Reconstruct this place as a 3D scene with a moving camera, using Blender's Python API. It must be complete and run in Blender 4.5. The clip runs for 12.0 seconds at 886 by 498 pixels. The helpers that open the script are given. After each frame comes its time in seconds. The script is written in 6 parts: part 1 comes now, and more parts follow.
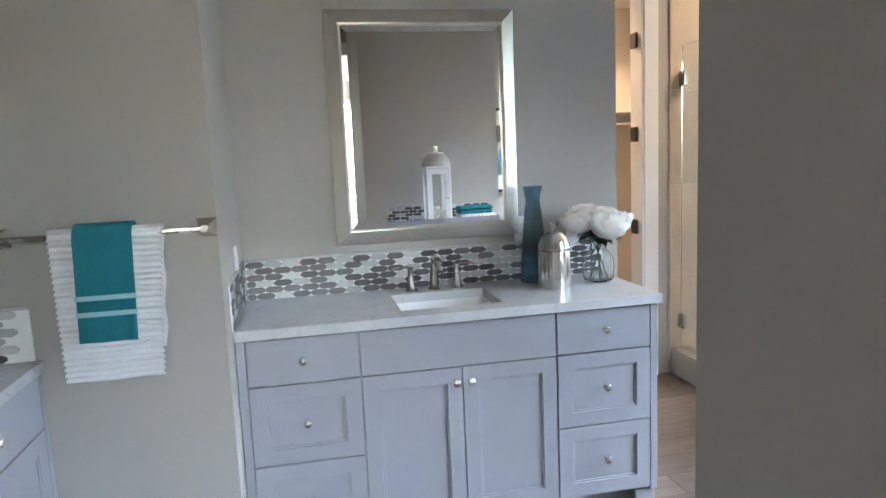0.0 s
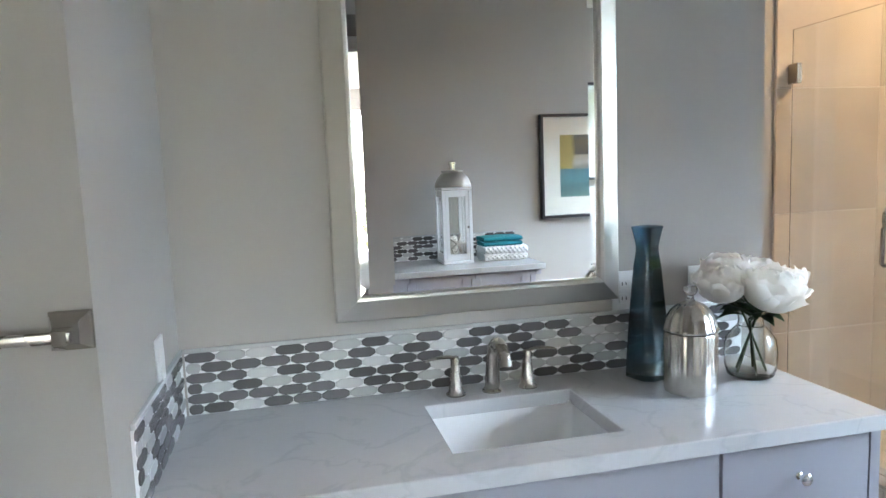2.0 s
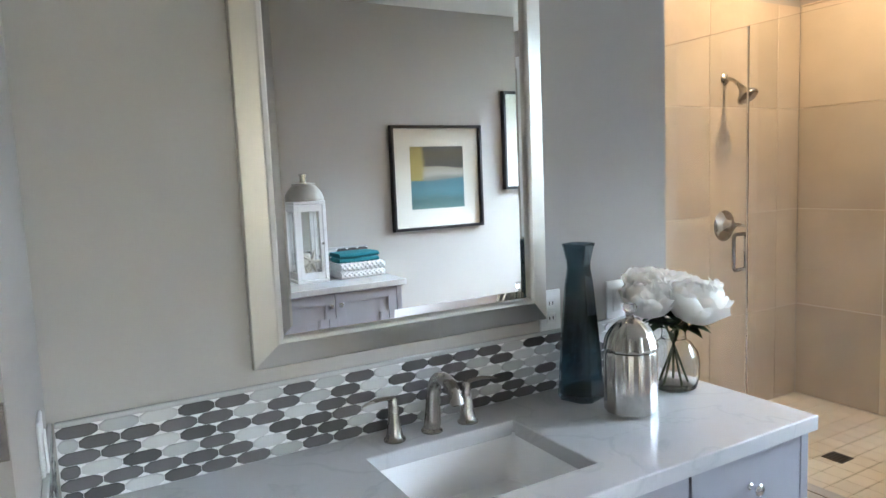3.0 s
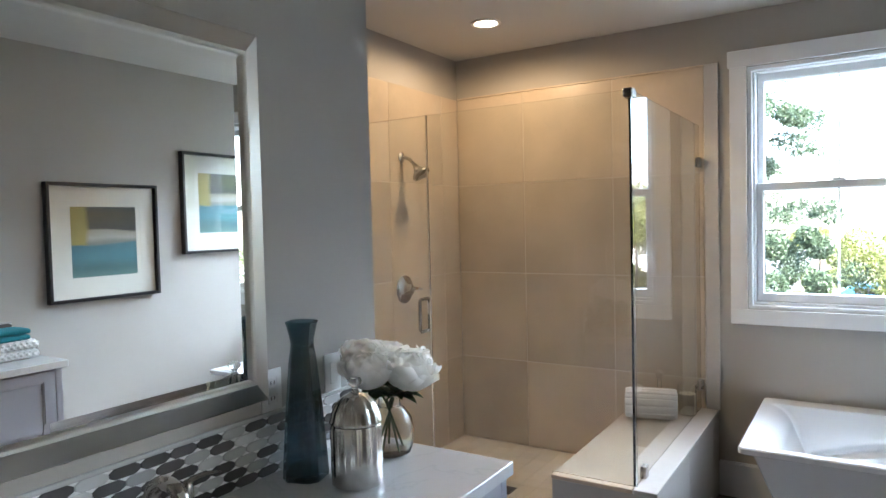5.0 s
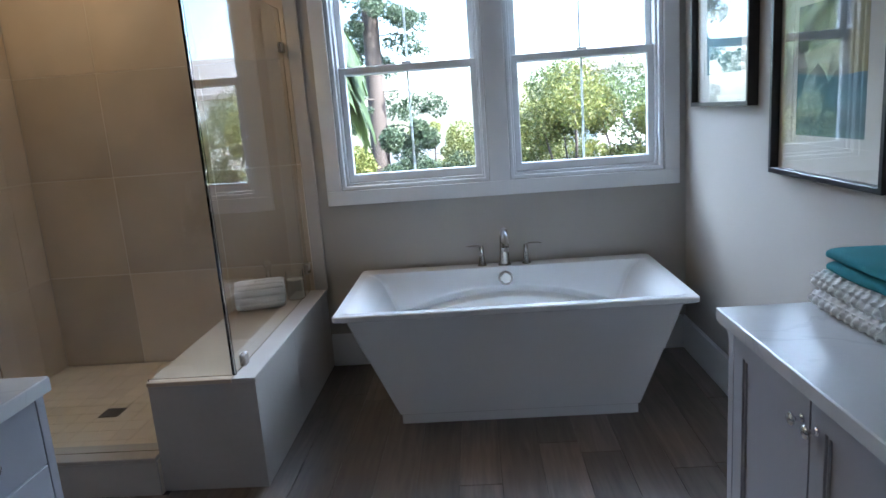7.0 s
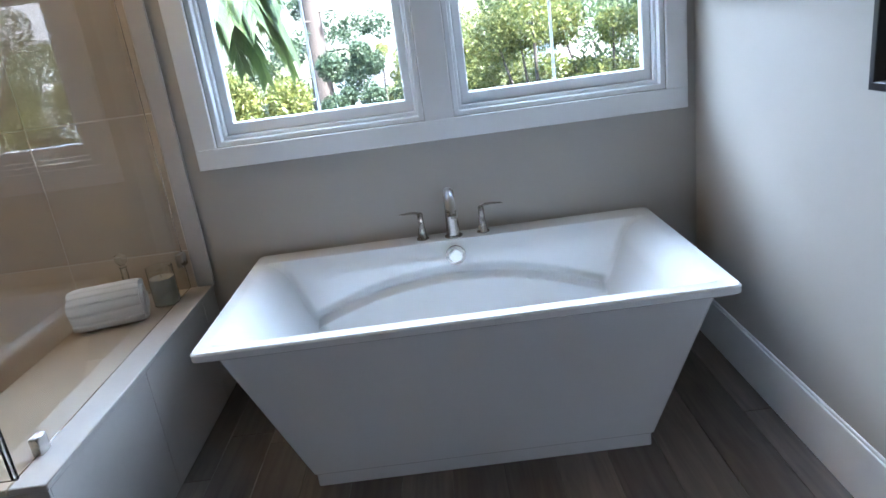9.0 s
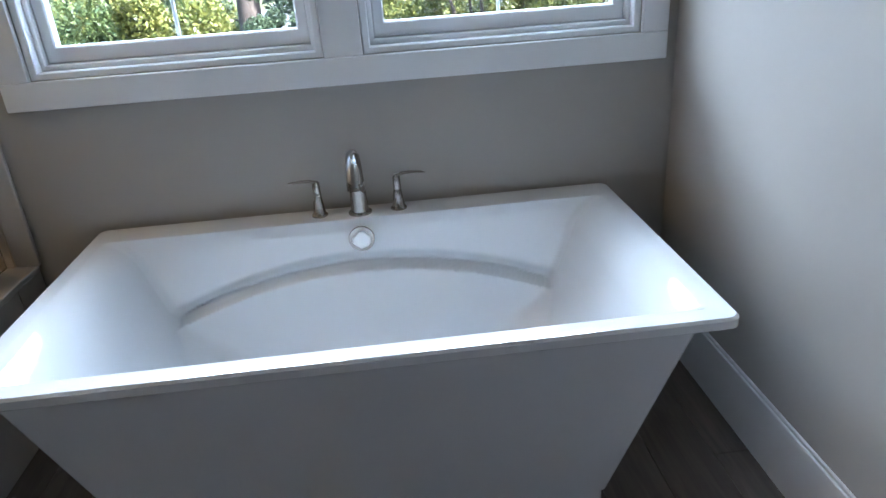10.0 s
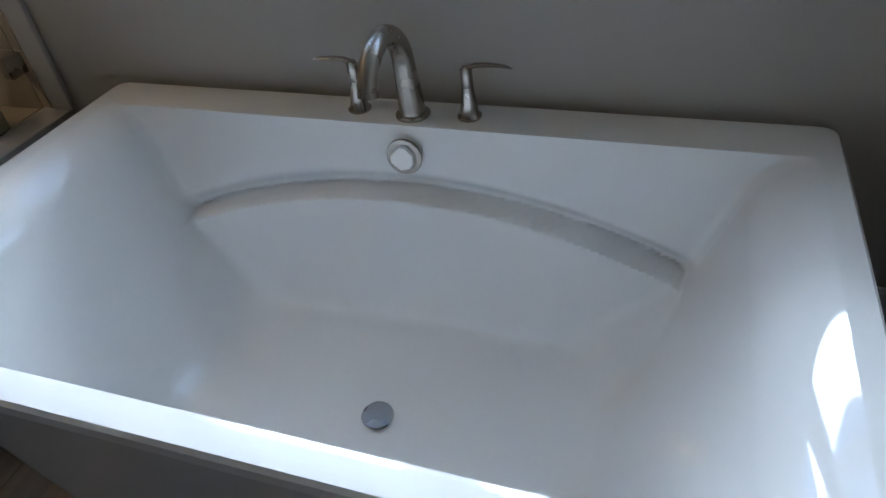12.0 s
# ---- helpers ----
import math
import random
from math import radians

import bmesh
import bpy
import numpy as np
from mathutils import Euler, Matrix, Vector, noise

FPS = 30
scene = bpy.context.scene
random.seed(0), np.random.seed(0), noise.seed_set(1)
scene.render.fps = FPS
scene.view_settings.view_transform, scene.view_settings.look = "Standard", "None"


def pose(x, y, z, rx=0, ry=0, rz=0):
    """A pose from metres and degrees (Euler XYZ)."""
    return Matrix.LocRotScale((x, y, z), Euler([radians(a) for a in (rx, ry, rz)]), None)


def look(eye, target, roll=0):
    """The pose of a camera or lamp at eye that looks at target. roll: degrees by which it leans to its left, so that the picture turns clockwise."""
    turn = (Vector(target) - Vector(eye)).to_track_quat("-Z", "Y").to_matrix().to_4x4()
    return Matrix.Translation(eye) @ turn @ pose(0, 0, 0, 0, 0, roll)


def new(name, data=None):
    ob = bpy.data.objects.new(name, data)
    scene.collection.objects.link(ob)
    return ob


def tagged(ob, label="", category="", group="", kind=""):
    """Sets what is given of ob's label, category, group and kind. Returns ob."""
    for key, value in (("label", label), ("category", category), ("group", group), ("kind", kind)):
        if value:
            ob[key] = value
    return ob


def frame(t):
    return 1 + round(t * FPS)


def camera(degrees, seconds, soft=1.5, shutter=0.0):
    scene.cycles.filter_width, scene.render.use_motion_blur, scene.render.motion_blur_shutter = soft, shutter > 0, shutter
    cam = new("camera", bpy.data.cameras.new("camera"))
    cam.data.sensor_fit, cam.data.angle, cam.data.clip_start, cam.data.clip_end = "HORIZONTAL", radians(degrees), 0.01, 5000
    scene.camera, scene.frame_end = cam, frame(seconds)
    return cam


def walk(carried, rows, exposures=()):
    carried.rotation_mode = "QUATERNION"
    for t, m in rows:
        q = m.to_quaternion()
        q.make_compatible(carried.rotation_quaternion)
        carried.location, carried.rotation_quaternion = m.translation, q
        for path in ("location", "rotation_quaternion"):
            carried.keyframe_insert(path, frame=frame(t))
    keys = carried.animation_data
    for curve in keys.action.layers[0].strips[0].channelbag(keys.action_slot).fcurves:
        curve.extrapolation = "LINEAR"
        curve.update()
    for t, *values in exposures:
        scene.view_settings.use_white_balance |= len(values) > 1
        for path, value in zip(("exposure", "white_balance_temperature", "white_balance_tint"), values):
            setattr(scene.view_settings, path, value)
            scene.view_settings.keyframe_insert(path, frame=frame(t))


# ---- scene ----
cam = camera(67.4, 12.0)
PATH = [
    (0, (0.051, 0.185, 1.451), (0.447, 2.127, 1.182), -2.5),
    (0.5, (0.088, 0.549, 1.457), (0.45, 2.501, 1.217), -2.6),
    (0.8, (0.083, 0.733, 1.449), (0.418, 2.691, 1.22), -3.0),
    (1, (0.064, 0.861, 1.452), (0.413, 2.817, 1.221), -2.8),
    (1.5, (0.071, 1.112, 1.461), (0.535, 3.043, 1.23), -2.4),
    (2, (0.075, 1.28, 1.479), (0.511, 3.219, 1.256), -2.3),
    (2.5, (-0.004, 1.48, 1.494), (0.625, 3.365, 1.267), -2.6),
    (2.7, (-0.076, 1.544, 1.496), (0.732, 3.36, 1.271), -2.4),
    (4.3, (-0.262, 1.602, 1.58), (1.01, 3.14, 1.453), -2.0),
    (4.5, (-0.294, 1.646, 1.57), (1.133, 3.046, 1.497), -1.5),
    (5, (-0.263, 1.657, 1.565), (1.427, 2.723, 1.488), -1.4),
    (5.5, (-0.266, 1.586, 1.58), (1.498, 2.521, 1.45), -1.7),
    (6, (-0.237, 1.536, 1.558), (1.637, 2.221, 1.415), -2.6),
    (6.5, (-0.214, 1.474, 1.527), (1.727, 1.912, 1.326), -3.6),
    (7, (-0.106, 1.409, 1.456), (1.85, 1.521, 1.055), -4.3),
    (7.2, (-0.063, 1.385, 1.418), (1.888, 1.392, 0.978), -5.0),
    (8.8, (0.844, 1.319, 1.413), (2.756, 1.29, 0.826), -7.4),
    (9, (0.97, 1.285, 1.401), (2.868, 1.315, 0.774), -7.7),
    (9.5, (1.326, 1.263, 1.385), (3.198, 1.217, 0.681), -6.2),
    (10, (1.6, 1.165, 1.335), (3.417, 1.033, 0.51), -4.1),
    (10.5, (1.858, 1.033, 1.315), (3.563, 1.073, 0.271), -6.5),
    (11, (2.119, 0.957, 1.255), (3.793, 0.985, 0.161), -6.2),
    (11.5, (2.288, 0.82, 1.209), (3.901, 1.048, 0.049), -5.6),
    (12, (2.425, 0.758, 1.263), (3.849, 1.348, -0.01), -7.2),
]
# brightness of the picture by time, in stops
EXPOSE = [(0.0, 4.7, 5950, 10), (0.5, 4.62, 6050, 10), (1.0, 4.65, 6000, 10), (2.5, 4.85, 5950, 10), (4.5, 4.35, 6100, 10), (5.5, 4.0, 5850, 10), (6.5, 3.4, 5700, 10), (7.0, 3.25, 5600, 10), (9.0, 3.7, 5550, 10), (10.5, 3.15, 5800, 10), (11.2, 2.87, 5950, 10), (12.0, 2.72, 6000, 10)]
walk(cam, [(t, look(eye, target, roll)) for t, eye, target, roll in PATH], EXPOSE)


# ---- world and sun ----
world = bpy.data.worlds.new("sky")
scene.world = world
world.use_nodes = True
wn = world.node_tree.nodes
sky = wn.new("ShaderNodeTexSky")
sky.sky_type, sky.sun_disc = "NISHITA", False
SUN_EL, SUN_AZ = 46.0, 236.0          # elevation; heading from +x, anticlockwise
sky.sun_elevation, sky.sun_rotation = radians(SUN_EL), radians(90 - SUN_AZ)
sky.air_density, sky.dust_density = 1.0, 2.0
world.node_tree.links.new(sky.outputs[0], wn["Background"].inputs[0])
wn["Background"].inputs[1].default_value = 0.15
sun = new("sun", bpy.data.lights.new("sun", "SUN"))
sun.data.energy, sun.data.angle, sun.data.color = 4.2, radians(0.6), (1.0, 0.95, 0.86)
sd = Vector((math.cos(radians(SUN_AZ)) * math.cos(radians(SUN_EL)), math.sin(radians(SUN_AZ)) * math.cos(radians(SUN_EL)), math.sin(radians(SUN_EL))))
sun.matrix_world = look(sd * 40, (0, 0, 0))

# recessed lamps: (x, y, watts, colour); ceiling at 2.67
CEIL = 2.67


def lamp(name, x, y, z, watts, colour, radius=0.05, spread=150):
    d = bpy.data.lights.new(name, "SPOT")
    d.energy, d.color, d.shadow_soft_size = watts, colour, radius
    d.spot_size, d.spot_blend = radians(spread), 0.4
    ob = new(name, d)
    ob.location = (x, y, z)
    return ob


lamp("shower_lamp", 3.035, 3.42, CEIL - 0.02, 2.5, (1.0, 0.68, 0.37), spread=178)


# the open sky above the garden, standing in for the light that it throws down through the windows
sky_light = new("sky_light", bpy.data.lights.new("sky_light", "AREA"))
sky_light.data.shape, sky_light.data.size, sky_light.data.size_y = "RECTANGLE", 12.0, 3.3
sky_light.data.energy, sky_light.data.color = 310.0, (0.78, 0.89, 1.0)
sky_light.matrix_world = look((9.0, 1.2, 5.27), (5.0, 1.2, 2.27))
lamp("closet_lamp", 1.9, 5.0, CEIL - 0.06, 5, (1.0, 0.68, 0.42))


# ---- materials ----
def mat(name, colour, rough=0.5, metal=0.0, vary=0.06, scale=6.0, bump=0.0, bump_scale=120.0, fine=0.0, spec=0.5, coat=0.0, random=0.0, tint=None, rough_vary=0.0):
    """A principled material: two scales of mottling, fine relief, and a shift by the piece."""
    m = bpy.data.materials.new(name)
    m.use_nodes = True
    nt = m.node_tree
    n, l = nt.nodes, nt.links
    b = n["Principled BSDF"]
    b.inputs["Roughness"].default_value, b.inputs["Metallic"].default_value = rough, metal
    b.inputs["Specular IOR Level"].default_value, b.inputs["Coat Weight"].default_value = spec, coat
    b.inputs["Base Color"].default_value = (*colour, 1)
    tc = n.new("ShaderNodeTexCoord")
    if vary or fine or random:
        big = n.new("ShaderNodeTexNoise")
        big.inputs["Scale"].default_value, big.inputs["Detail"].default_value = scale, 5
        l.new(tc.outputs["Object"], big.inputs["Vector"])
        small = n.new("ShaderNodeTexNoise")
        small.inputs["Scale"].default_value, small.inputs["Detail"].default_value = scale * 14, 3
        l.new(tc.outputs["Object"], small.inputs["Vector"])
        add = n.new("ShaderNodeMath")
        add.operation = "MULTIPLY_ADD"
        l.new(big.outputs[0], add.inputs[0])
        add.inputs[1].default_value = vary * 2
        add.inputs[2].default_value = 1 - vary
        add2 = n.new("ShaderNodeMath")
        add2.operation = "MULTIPLY_ADD"
        l.new(small.outputs[0], add2.inputs[0])
        add2.inputs[1].default_value = fine * 2
        add2.inputs[2].default_value = 1 - fine
        mul = n.new("ShaderNodeMath")
        mul.operation = "MULTIPLY"
        l.new(add.outputs[0], mul.inputs[0])
        l.new(add2.outputs[0], mul.inputs[1])
        last = mul
        if random:
            oi = n.new("ShaderNodeObjectInfo")
            r = n.new("ShaderNodeMath")
            r.operation = "MULTIPLY_ADD"
            l.new(oi.outputs["Random"], r.inputs[0])
            r.inputs[1].default_value, r.inputs[2].default_value = random * 2, 1 - random
            mul2 = n.new("ShaderNodeMath")
            mul2.operation = "MULTIPLY"
            l.new(mul.outputs[0], mul2.inputs[0])
            l.new(r.outputs[0], mul2.inputs[1])
            last = mul2
        col = n.new("ShaderNodeVectorMath")
        col.operation = "SCALE"
        if tint:
            mix = n.new("ShaderNodeMix")
            mix.data_type = "RGBA"
            mix.inputs["A"].default_value, mix.inputs["B"].default_value = (*colour, 1), (*tint, 1)
            l.new(big.outputs[0], mix.inputs["Factor"])
            l.new(mix.outputs["Result"], col.inputs[0])
        else:
            col.inputs[0].default_value = colour
        l.new(last.outputs[0], col.inputs["Scale"])
        l.new(col.outputs[0], b.inputs["Base Color"])
        if rough_vary:
            rv = n.new("ShaderNodeMath")
            rv.operation = "MULTIPLY_ADD"
            l.new(big.outputs[0], rv.inputs[0])
            rv.inputs[1].default_value, rv.inputs[2].default_value = rough_vary, rough - rough_vary / 2
            l.new(rv.outputs[0], b.inputs["Roughness"])
    if bump:
        bn = n.new("ShaderNodeTexNoise")
        bn.inputs["Scale"].default_value, bn.inputs["Detail"].default_value = bump_scale, 4
        l.new(tc.outputs["Object"], bn.inputs["Vector"])
        bp = n.new("ShaderNodeBump")
        bp.inputs["Strength"].default_value, bp.inputs["Distance"].default_value = bump, 0.002
        l.new(bn.outputs[0], bp.inputs["Height"])
        l.new(bp.outputs[0], b.inputs["Normal"])
    return m


def glass(name, colour=(1, 1, 1), ior=1.45, rough=0.0):
    m = bpy.data.materials.new(name)
    m.use_nodes = True
    b = m.node_tree.nodes["Principled BSDF"]
    b.inputs["Base Color"].default_value = (*colour, 1)
    b.inputs["Roughness"].default_value, b.inputs["IOR"].default_value, b.inputs["Transmission Weight"].default_value = rough, ior, 1
    return m


def petal_mat():
    m = mat("white_petal", (0.93, 0.92, 0.89), 0.7, vary=0.04, scale=40, spec=0.2)
    n, l = m.node_tree.nodes, m.node_tree.links
    tr = n.new("ShaderNodeBsdfTranslucent")
    tr.inputs[0].default_value = (0.95, 0.94, 0.9, 1)
    mx = n.new("ShaderNodeMixShader")
    mx.inputs[0].default_value = 0.5
    l.new(n["Principled BSDF"].outputs[0], mx.inputs[1])
    l.new(tr.outputs[0], mx.inputs[2])
    l.new(mx.outputs[0], n["Material Output"].inputs[0])
    return m


def glow(name, colour, strength):
    m = mat(name, colour, 0.5, vary=0)
    b = m.node_tree.nodes["Principled BSDF"]
    b.inputs["Emission Color"].default_value, b.inputs["Emission Strength"].default_value = (*colour, 1), strength
    return m


PAINT = mat("wall_paint", (0.4, 0.373, 0.336), 0.75, vary=0.025, scale=2.5, bump=0.1, bump_scale=260, fine=0.01)
CEILING = mat("ceiling_paint", (0.58, 0.55, 0.505), 0.85, vary=0.02, scale=2, bump=0.2, bump_scale=200)
WHITE = mat("trim_paint", (0.78, 0.785, 0.79), 0.38, vary=0.02, scale=5, bump=0.08, bump_scale=60)
VINYL = mat("white_vinyl", (0.8, 0.81, 0.82), 0.35, vary=0.02, scale=8)
GREY = mat("grey_cabinet_paint", (0.315, 0.315, 0.345), 0.42, vary=0.03, scale=5, bump=0.08, bump_scale=90)
DARK = mat("gap_dark", (0.03, 0.03, 0.032), 0.8, vary=0)
ACRYLIC = mat("white_acrylic", (0.73, 0.735, 0.74), 0.04, vary=0.012, scale=2, coat=0.5, spec=0.55, rough_vary=0.02)
CERAMIC = mat("white_ceramic", (0.92, 0.92, 0.915), 0.1, vary=0.01, scale=4, coat=0.3)
NICKEL = mat("brushed_nickel", (0.4, 0.37, 0.335), 0.27, 1.0, vary=0.03, scale=8, rough_vary=0.06)
CHROME = mat("polished_chrome", (0.8, 0.8, 0.81), 0.06, 1.0, vary=0.02, scale=20)
BRONZE = mat("dark_bronze", (0.1, 0.085, 0.075), 0.35, 1.0, vary=0.1, scale=40)
MIRROR = mat("mirror_silver", (0.93, 0.94, 0.93), 0.0, 1.0, vary=0)
TILE = mat("beige_stone_tile", (0.45, 0.375, 0.285), 0.32, vary=0.2, scale=2.4, bump=0.06, bump_scale=40, fine=0.04, random=0.16, tint=(0.55, 0.46, 0.355), rough_vary=0.12)
PONYTILE = mat("grey_stone_tile", (0.36, 0.34, 0.32), 0.35, vary=0.1, scale=3, bump=0.06, bump_scale=40, fine=0.04, random=0.05, tint=(0.42, 0.4, 0.375))
PANTILE = mat("cream_shower_floor", (0.62, 0.55, 0.43), 0.4, vary=0.08, scale=5, bump=0.1, bump_scale=50, random=0.06)
GROUT = mat("pale_grout", (0.62, 0.56, 0.47), 0.85, vary=0.06, scale=12, bump=0.2)
BSGROUT = mat("white_grout", (0.78, 0.78, 0.77), 0.8, vary=0.04, scale=20, bump=0.2)
SLATE = mat("slate_mosaic", (0.105, 0.1, 0.1), 0.25, vary=0.2, scale=25, fine=0.1, random=0.3, bump=0.06)
MARBLE = mat("pale_marble_mosaic", (0.5, 0.5, 0.49), 0.22, vary=0.1, scale=14, fine=0.03, random=0.2)
FABRIC_W = mat("white_terry", (0.8, 0.8, 0.81), 0.95, vary=0.05, scale=30, bump=0.9, bump_scale=500, fine=0.05)
FABRIC_T = mat("teal_terry", (0.02, 0.2, 0.24), 0.95, vary=0.16, scale=18, bump=0.9, bump_scale=450, fine=0.1)
BAND = mat("pale_teal_band", (0.35, 0.55, 0.6), 0.8, vary=0.08, scale=60, bump=0.5, bump_scale=300)
BLACKWOOD = mat("black_frame_paint", (0.018, 0.017, 0.02), 0.3, vary=0.2, scale=20, bump=0.05)
MATBOARD = mat("cream_mat_board", (0.66, 0.645, 0.6), 0.9, vary=0.02, scale=30)
CLEAR = glass("clear_glass", (0.97, 0.99, 0.98))
SHGLASS = glass("shower_glass", (0.96, 0.985, 0.975))
BLUEGLASS = glass("blue_grey_glass", (0.2, 0.305, 0.36), 1.48)
MERCURY = mat("mercury_glass", (0.6, 0.575, 0.53), 0.2, 1.0, vary=0.2, scale=45, fine=0.12, bump=0.12, bump_scale=60, rough_vary=0.3)
PETAL = petal_mat()
LEAF = mat("dark_leaf", (0.035, 0.075, 0.025), 0.5, vary=0.25, scale=50)
STEM = mat("green_stem", (0.06, 0.09, 0.035), 0.5, vary=0.25, scale=60)
ZINC = mat("galvanised_roof", (0.5, 0.48, 0.44), 0.4, 0.8, vary=0.15, scale=25, rough_vary=0.2)
STARFISH = mat("bleached_starfish", (0.72, 0.69, 0.62), 0.9, vary=0.1, scale=60, bump=0.6, bump_scale=150)
CANDLE = mat("ivory_wax", (0.75, 0.72, 0.64), 0.5, vary=0.03, scale=12)
PLASTIC = mat("white_plastic", (0.78, 0.78, 0.76), 0.35, vary=0.01, scale=10)
BEDLINEN = mat("white_bed_linen", (0.75, 0.76, 0.78), 0.9, vary=0.06, scale=7, bump=0.4, bump_scale=30)
DOORWOOD = mat("door_paint_warm", (0.68, 0.62, 0.54), 0.45, vary=0.03, scale=4)
CARPET = mat("beige_carpet", (0.42, 0.37, 0.31), 0.95, vary=0.1, scale=20, bump=0.8, bump_scale=300)
LAMPGLOW = glow("lamp_glow", (1.0, 0.86, 0.66), 1.2)


def quartz():
    m = mat("white_quartz", (0.54, 0.54, 0.54), 0.2, vary=0.05, scale=3.0, fine=0.02, spec=0.38, rough_vary=0.08)
    nt = m.node_tree
    n, l = nt.nodes, nt.links
    b = n["Principled BSDF"]
    src = b.inputs["Base Color"].links[0].from_socket
    tc = n.new("ShaderNodeTexCoord")
    v = n.new("ShaderNodeTexNoise")
    v.inputs["Scale"].default_value, v.inputs["Detail"].default_value, v.inputs["Distortion"].default_value = 3.2, 7, 1.4
    l.new(tc.outputs["Object"], v.inputs["Vector"])
    r = n.new("ShaderNodeValToRGB")
    e = r.color_ramp.elements
    e[0].position, e[0].color = 0.47, (1, 1, 1, 1)
    e[1].position, e[1].color = 0.53, (1, 1, 1, 1)
    k = r.color_ramp.elements.new(0.5)
    k.color = (0.9, 0.905, 0.91, 1)
    l.new(v.outputs[0], r.inputs[0])
    mx = n.new("ShaderNodeMix")
    mx.data_type, mx.blend_type = "RGBA", "MULTIPLY"
    mx.inputs["Factor"].default_value = 1
    l.new(src, mx.inputs["A"])
    l.new(r.outputs[0], mx.inputs["B"])
    l.new(mx.outputs["Result"], b.inputs["Base Color"])
    return m


def plank_wood():
    m = mat("grey_brown_plank", (0.135, 0.114, 0.1), 0.38, vary=0.2, scale=4, random=0.28, bump=0.12, bump_scale=60, rough_vary=0.15)
    nt = m.node_tree
    n, l = nt.nodes, nt.links
    b = n["Principled BSDF"]
    src = b.inputs["Base Color"].links[0].from_socket
    tc = n.new("ShaderNodeTexCoord")
    mp = n.new("ShaderNodeMapping")
    mp.inputs["Scale"].default_value = (1.2, 16, 1)
    l.new(tc.outputs["Object"], mp.inputs["Vector"])
    oi = n.new("ShaderNodeObjectInfo")
    v = n.new("ShaderNodeTexNoise")
    v.noise_dimensions = "4D"
    v.inputs["Scale"].default_value, v.inputs["Detail"].default_value, v.inputs["Distortion"].default_value = 2.2, 8, 0.9
    w = n.new("ShaderNodeMath")
    w.operation = "MULTIPLY"
    w.inputs[1].default_value = 40
    l.new(oi.outputs["Random"], w.inputs[0])
    l.new(w.outputs[0], v.inputs["W"])
    l.new(mp.outputs[0], v.inputs["Vector"])
    r = n.new("ShaderNodeValToRGB")
    e = r.color_ramp.elements
    e[0].position, e[0].color = 0.3, (0.68, 0.66, 0.65, 1)
    e[1].position, e[1].color = 0.7, (1.22, 1.18, 1.14, 1)
    l.new(v.outputs[0], r.inputs[0])
    mx = n.new("ShaderNodeMix")
    mx.data_type, mx.blend_type = "RGBA", "MULTIPLY"
    mx.inputs["Factor"].default_value = 1
    l.new(src, mx.inputs["A"])
    l.new(r.outputs[0], mx.inputs["B"])
    l.new(mx.outputs["Result"], b.inputs["Base Color"])
    return m


